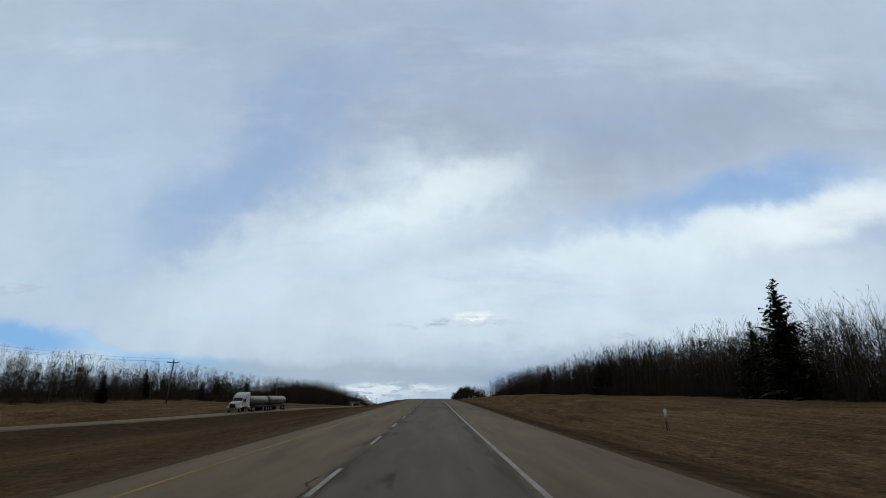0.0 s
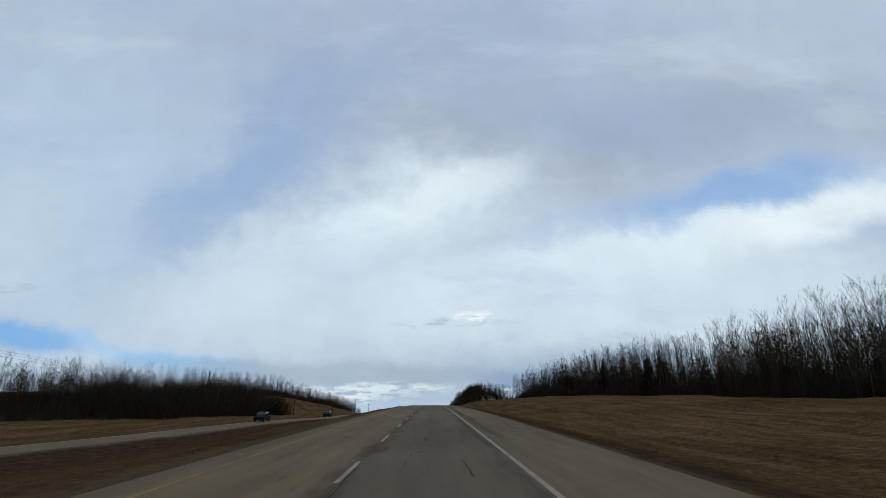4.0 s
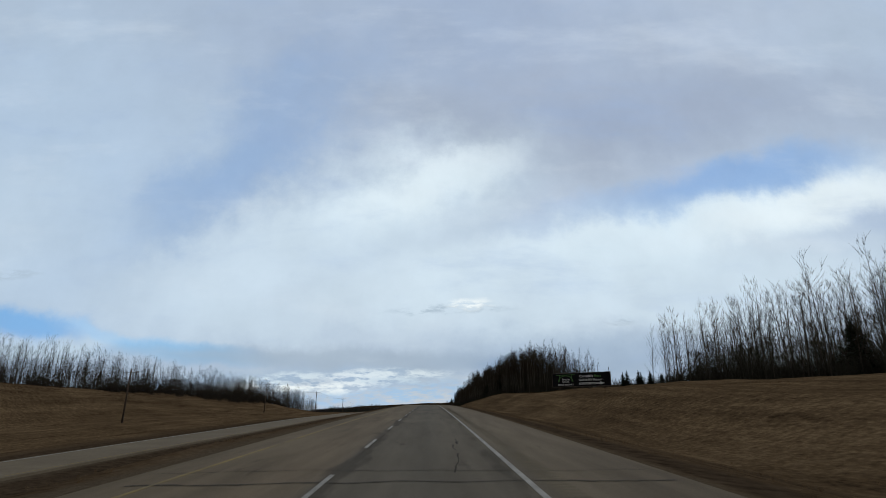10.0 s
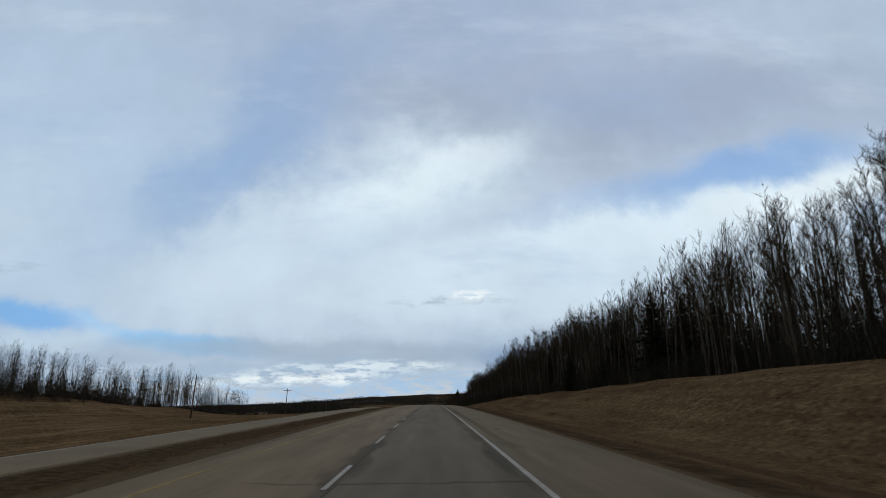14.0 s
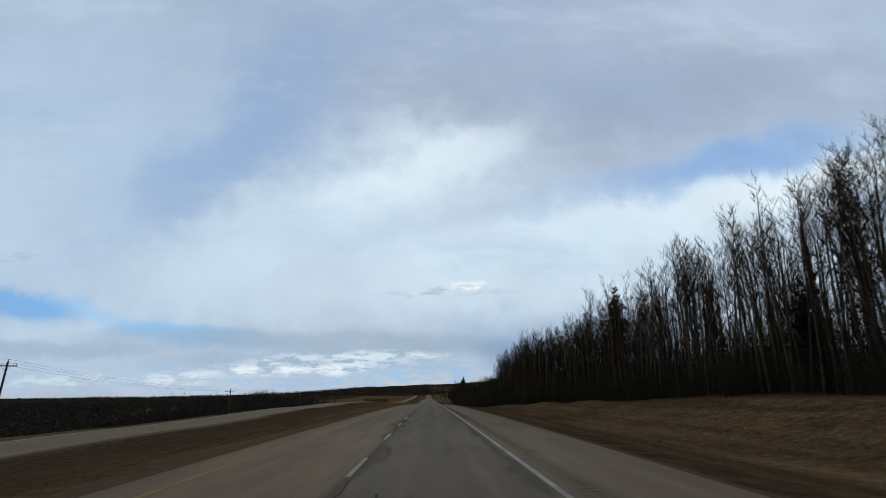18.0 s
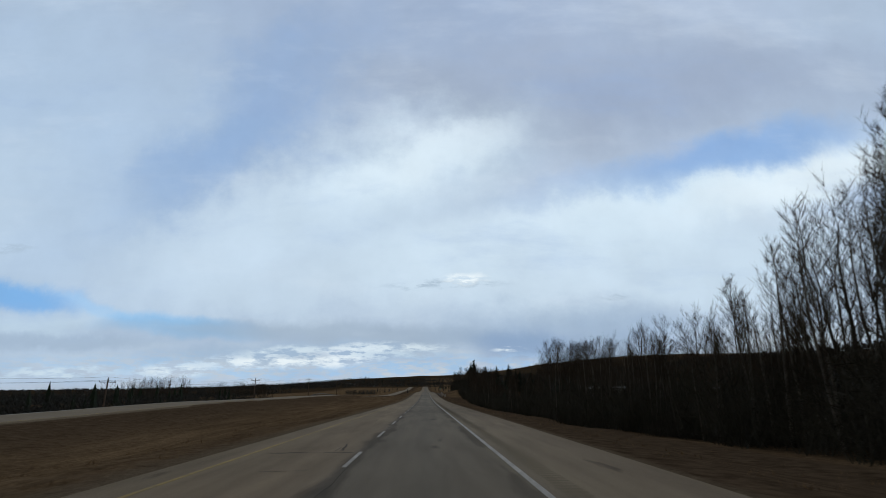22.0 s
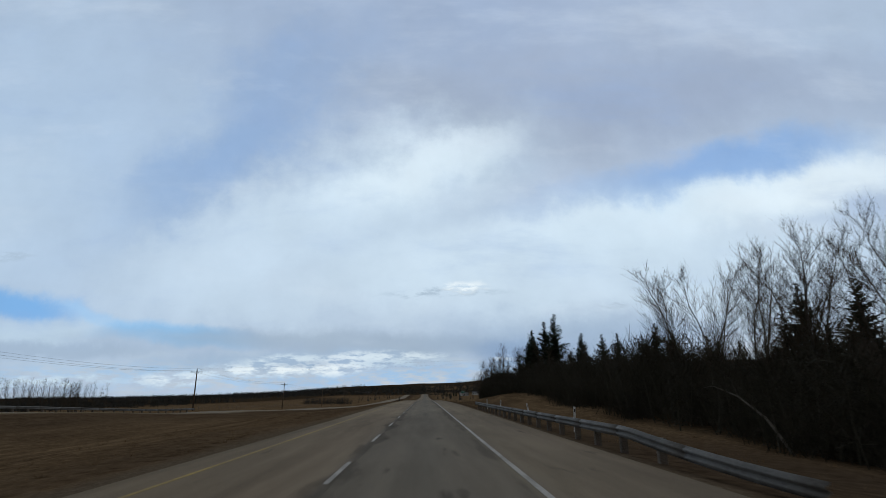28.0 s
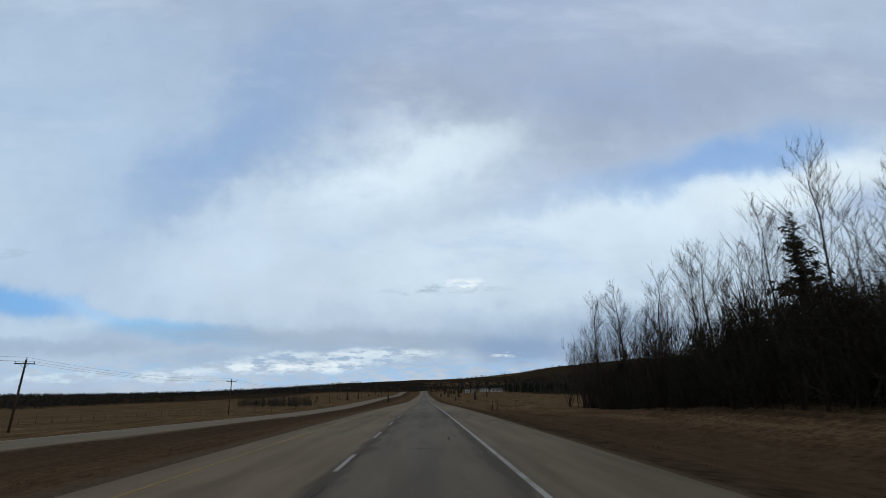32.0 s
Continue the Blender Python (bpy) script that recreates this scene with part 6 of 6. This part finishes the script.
scattered("verge_spruces", spires, CONES, NEEDLES, "dark young spruces standing out of the brush", "woods")
split_trees("verge_aspens", [(-wild.uniform(58, 80), wild.uniform(740, 800), wild.uniform(0, 6.28), wild.uniform(0.6, 0.85), wild.randrange(99)) for i in range(10)] + [(-wild.uniform(80, 96), wild.uniform(868, 900), wild.uniform(0, 6.28), wild.uniform(0.75, 1.0), wild.randrange(99)) for i in range(26)], "thin bare aspens above the dark brush")
split_trees("field_edge_aspens", [(-wild.uniform(98, 108), wild.uniform(905, 946), wild.uniform(0, 6.28), wild.uniform(0.85, 1.1), wild.randrange(99)) for i in range(60)] + [(-wild.uniform(98, 112), wild.uniform(990, 1078), wild.uniform(0, 6.28), wild.uniform(0.62, 0.85), wild.randrange(99)) for i in range(150)], "pale bare aspens at the edge of a field", FAR_ASPENS, SILHOUETTE_BARK)
hills = []
while len(hills) < 5200:
    s = 900 + 3300 * wild.random() ** 1.3
    x = wild.uniform(-1500, 1300)
    if abs(x + 15) < (110 if x > 0 else 220) + (s - 900) * 0.02 or wooded(x, s) < -0.12:
        continue
    size = wild.uniform(0.6, 1.05) * (0.55 if x < 0 and s < 1800 else 1.0)
    hills.append((x, s, wild.uniform(0, 6.28), size, wild.randrange(99)))
for i in range(3200):
    hills.append((wild.uniform(135, 640), wild.uniform(880, 2100), wild.uniform(0, 6.28), wild.uniform(0.5, 0.8), wild.randrange(99)))
scattered("hill_woods", hills, SMALL_TREES, FAR_WOOD, "dark woods in patches over the distant hills", "woods")
scattered("right_valley_wood", [(wild.uniform(48, 330), wild.uniform(700, 1010), wild.uniform(0, 6.28), wild.uniform(0.5, 0.95), wild.randrange(99)) for i in range(1500)], SMALL_TREES, FAR_WOOD, "dark mixed wood in the hollow right of the road", "woods")
scattered("spruce_row", [(wild.uniform(104, 176), wild.uniform(1690, 1745), 0.0, wild.uniform(0.8, 1.3), wild.randrange(99)) for i in range(46)] + [(wild.uniform(24, 66), wild.uniform(1700, 1760), 0.0, wild.uniform(0.3, 0.6), wild.randrange(99)) for i in range(26)], CONES, NEEDLES, "row of dark spruces across the far field", "woods")
scattered("brush_block", [(-wild.uniform(50, 80), wild.uniform(1258, 1290), wild.uniform(0, 6.28), wild.uniform(0.45, 0.6), wild.randrange(99)) for i in range(110)], TALLER_BRUSH, FAR_WOOD, "dark block of brush beyond the opposite road", "undergrowth")
scattered("ridge_woods", [(wild.gauss(0, 620), wild.uniform(2200, 3100), wild.uniform(0, 6.28), wild.uniform(0.6, 1.1), wild.randrange(99)) for i in range(4200)], SMALL_TREES, FAR_WOOD, "dark woods on the slope of the long ridge", "woods")
scattered("plain_brush", [(-wild.uniform(175, 620), wild.uniform(1010, 1500), wild.uniform(0, 6.28), wild.uniform(0.6, 1.0), wild.randrange(99)) for i in range(1400)], LOW_BRUSH, FAR_WOOD, "low dark woods covering the plain beyond the fields", "woods")
far_trees = []
for i in range(70):
    s = wild.uniform(1250, 2100)
    x = wild.choice((-1, 1)) * wild.uniform(14, 60) + (-20 if wild.random() < 0.5 else 0)
    if along(s, OTHER_X) - 8 < x < along(s, OTHER_X) + 8 or abs(x) < 9:
        continue
    far_trees.append((x, s, 0.0, wild.uniform(0.2, 0.55), wild.randrange(99)))
scattered("distant_roadside_shrubs", far_trees, CONES, FAR_WOOD, "scattered dark shrubs beside the far road", "shrubs")

kinds = [plant_kind("roadside_bush", "stem", willow(460, 7.0), SPRUCE_BARK, RED_TWIGS, "low brown leafless bush on the verge", "bush", "verge bushes")]
stand(kinds, [(x, s, i * 1.9, size, 0, (0.0, 0.0)) for i, (x, s, size) in enumerate([(11.5, 1120, 0.26), (12.6, 1122, 0.22), (-44, 1190, 0.22), (-47, 1184, 0.20), (-41, 1205, 0.18), (30, 1210, 0.2), (26, 1262, 0.22)])])
HOUSE_WALL = mottled("white_house_siding", (0.42, 0.42, 0.40), (0.60, 0.60, 0.58), 0.6, 0.7)
HOUSE_ROOF = mottled("grey_house_shingles", (0.05, 0.05, 0.05), (0.10, 0.10, 0.10), 0.8, 0.9)


def farm_house(x, s, wide, turn):
    top = new("farm_house")
    bm = bmesh.new()
    box(bm, (wide, 7.0, 3.6), (0, 0, 1.6))
    for sgn in (-1, 1):
        bm.faces.new([bm.verts.new(q) for q in ((sgn * wide / 2, -3.5, 3.4), (sgn * wide / 2, 3.5, 3.4), (sgn * wide / 2, 0, 5.0))])
    part("wall", bm, HOUSE_WALL, top)
    for sgn in (-1, 1):
        bm = bmesh.new()
        box(bm, (wide + 0.8, 4.3, 0.14), (0, 0, 0), Matrix.Rotation(radians(-24.5 * sgn), 4, "X"))
        bmesh.ops.translate(bm, vec=(0, sgn * 1.88, 4.22), verts=bm.verts)
        part("roof", bm, HOUSE_ROOF, top)
    for k in range(3):
        bm = bmesh.new()
        box(bm, (1.2, 0.08, 1.1), (-wide / 3 + k * wide / 3, -3.53, 2.0), bevel=0.02)
        part("window", bm, GLASS, top)
    top.matrix_basis = Matrix.Translation((x, s, ground_z(x, s))) @ Matrix.Rotation(turn, 4, "Z")
    return tagged(top, "small white farm house with a grey roof", "house", "far farm houses")


farm_house(58, 1735, 12.0, 0.2)
farm_house(78, 1760, 10.0, -0.3)
farm_house(92, 1742, 14.0, 0.1)

# ---- road wear ----


def cracks():
    """Sealed and open cracks wandering over the pavement."""
    r = random.Random(11)
    verts, faces = [], []

    def crack(points, width):
        base = None
        for i, (x, s) in enumerate(points):
            a = points[max(i - 1, 0)]
            b = points[min(i + 1, len(points) - 1)]
            d = Vector((b[0] - a[0], b[1] - a[1]))
            d.normalize()
            n = Vector((-d.y, d.x)) * width * r.uniform(0.4, 1.3) / 2
            z = road_z(s) + 0.004 - (0.02 * max((-1.8 - x) / 3.7, 0) if x < 0 else 0.03 * max((x - 1.9) / 3.0, 0))
            here = len(verts)
            verts.extend([(x + n.x, s + n.y, z), (x - n.x, s - n.y, z)])
            if base is not None:
                faces.append((base, base + 1, here + 1, here))
            base = here

    s = -10.0
    while s < 1080:
        s += r.uniform(5, 26)
        x0, x1 = sorted((r.uniform(-5.3, 4.7), r.uniform(-5.3, 4.7)))
        if r.random() < 0.35:
            x0, x1 = -5.3, 4.7
        x, pts, drift = x0, [], s
        while x < x1:
            pts.append((x, drift))
            x += r.uniform(0.15, 0.4)
            drift += r.gauss(0, 0.07)
        if len(pts) > 3:
            crack(pts, r.uniform(0.015, 0.05))
        if r.random() < 0.55:
            x, q, pts = r.choice((-1.6, -0.4, 0.7, 1.5, -3.2, 2.9)) + r.gauss(0, 0.3), s, []
            for k in range(r.randrange(5, 22)):
                pts.append((x, q))
                x += r.gauss(0, 0.035)
                q += r.uniform(0.2, 0.5)
            crack(pts, r.uniform(0.02, 0.06))
        # ragged break-up in the wheel paths
        if r.random() < 0.6:
            x, q = r.choice((-0.75, 0.85, -0.75, 0.85, -2.3)), s + r.uniform(0, 6)
            for n in range(r.randrange(2, 4)):
                pts, a, c = [], x + r.gauss(0, 0.12), q + r.uniform(0, 3)
                for k in range(r.randrange(4, 11)):
                    pts.append((a, c))
                    a += r.gauss(0, 0.025)
                    c += r.uniform(0.12, 0.4)
                crack(pts, r.uniform(0.015, 0.05))
    for s, x0, x1 in ((271.6, -5.2, 4.6), (282.5, -5.2, 2.6), (236.0, -4.6, 4.0), (330.0, -5.0, 4.6), (719.4, -4.2, -1.9), (777.5, -0.6, 4.4), (939.8, -4.8, 4.4)):
        x, pts, drift = x0, [], s
        while x < x1:
            pts.append((x, drift))
            x += r.uniform(0.1, 0.3)
            drift += r.gauss(0, 0.045)
        crack(pts, 0.11)
    # the open joint between the lanes
    s = -20.0
    while s < 1080:
        n = r.randrange(6, 26)
        pts = [(-1.63 + r.gauss(0, 0.018), s + 0.5 * k) for k in range(n)]
        crack(pts, r.uniform(0.012, 0.035))
        s += 0.5 * n + r.uniform(0.5, 7)
    ob = shape("cracks", verts, faces, TAR, road)
    return tagged(ob, kind="stuff")


cracks()


def rumble_strip(s0, s1):
    """Flat marks across the shoulder, just outside the edge line; groove shade is painted."""
    verts, faces = [], []
    count = int((s1 - s0) / 0.3)
    for k in range(count):
        q = s0 + 0.3 * k
        o = len(verts)
        for x, d in ((2.12, 0.0), (2.52, 0.0), (2.52, 0.13), (2.12, 0.13)):
            verts.append((x, q + d, road_z(q + d) - 0.01 * (x - 1.9) + 0.003))
        faces.append((o, o + 1, o + 2, o + 3))
    ob = shape("rumble_grooves", verts, faces, GROOVE_SHADE, road)
    return tagged(ob, kind="stuff")


# a little darker than the asphalt: shade of milled grooves put into the colour
GROOVE_SHADE = mottled("groove_shade", (0.122, 0.098, 0.060), (0.160, 0.128, 0.078), 1.2, 0.95)
rumble_strip(150, 900)


# ---- grass tufts and stones on the verges ----
TUFT = mottled("dry_grass_blades", (0.095, 0.056, 0.026), (0.185, 0.118, 0.056), 0.4, 0.95, coords="Object")


def tufts(name, count, place, tall, label, seed):
    r = random.Random(seed)
    verts, tris = [], []
    for i in range(count):
        x, s = place(r)
        z = ground_z(x, s) - 0.02
        for k in range(7):
            a, l = r.uniform(0, 6.28), tall * r.uniform(0.5, 1.3)
            dx, dy = r.gauss(0, 0.12), r.gauss(0, 0.12)
            o = len(verts)
            w = 0.011
            px, py = x + dx, s + dy
            verts += [(px - w * math.sin(a), py + w * math.cos(a), z), (px + w * math.sin(a), py - w * math.cos(a), z), (px + l * 0.6 * math.cos(a), py + l * 0.6 * math.sin(a), z + l)]
            tris.append((o, o + 1, o + 2))
    ob = new(name, tri_mesh(name, np.array(verts), np.array(tris), TUFT))
    return tagged(ob, label, "grass", kind="stuff")


tufts("verge_grass", 5000, lambda r: (6.4 + 11 * r.random() ** 1.3, r.uniform(0, 1110)), 0.12, "tufts of dry brown grass on the verge", 31)
tufts("median_grass", 3500, lambda r: (-6.8 - 11 * r.random() ** 1.3, r.uniform(0, 1110)), 0.11, "tufts of dry brown grass in the median", 32)
tufts("bank_grass", 3500, lambda r: (r.uniform(14, 30), r.uniform(360, 650)), 0.15, "tufts of dry grass on the bank", 33)
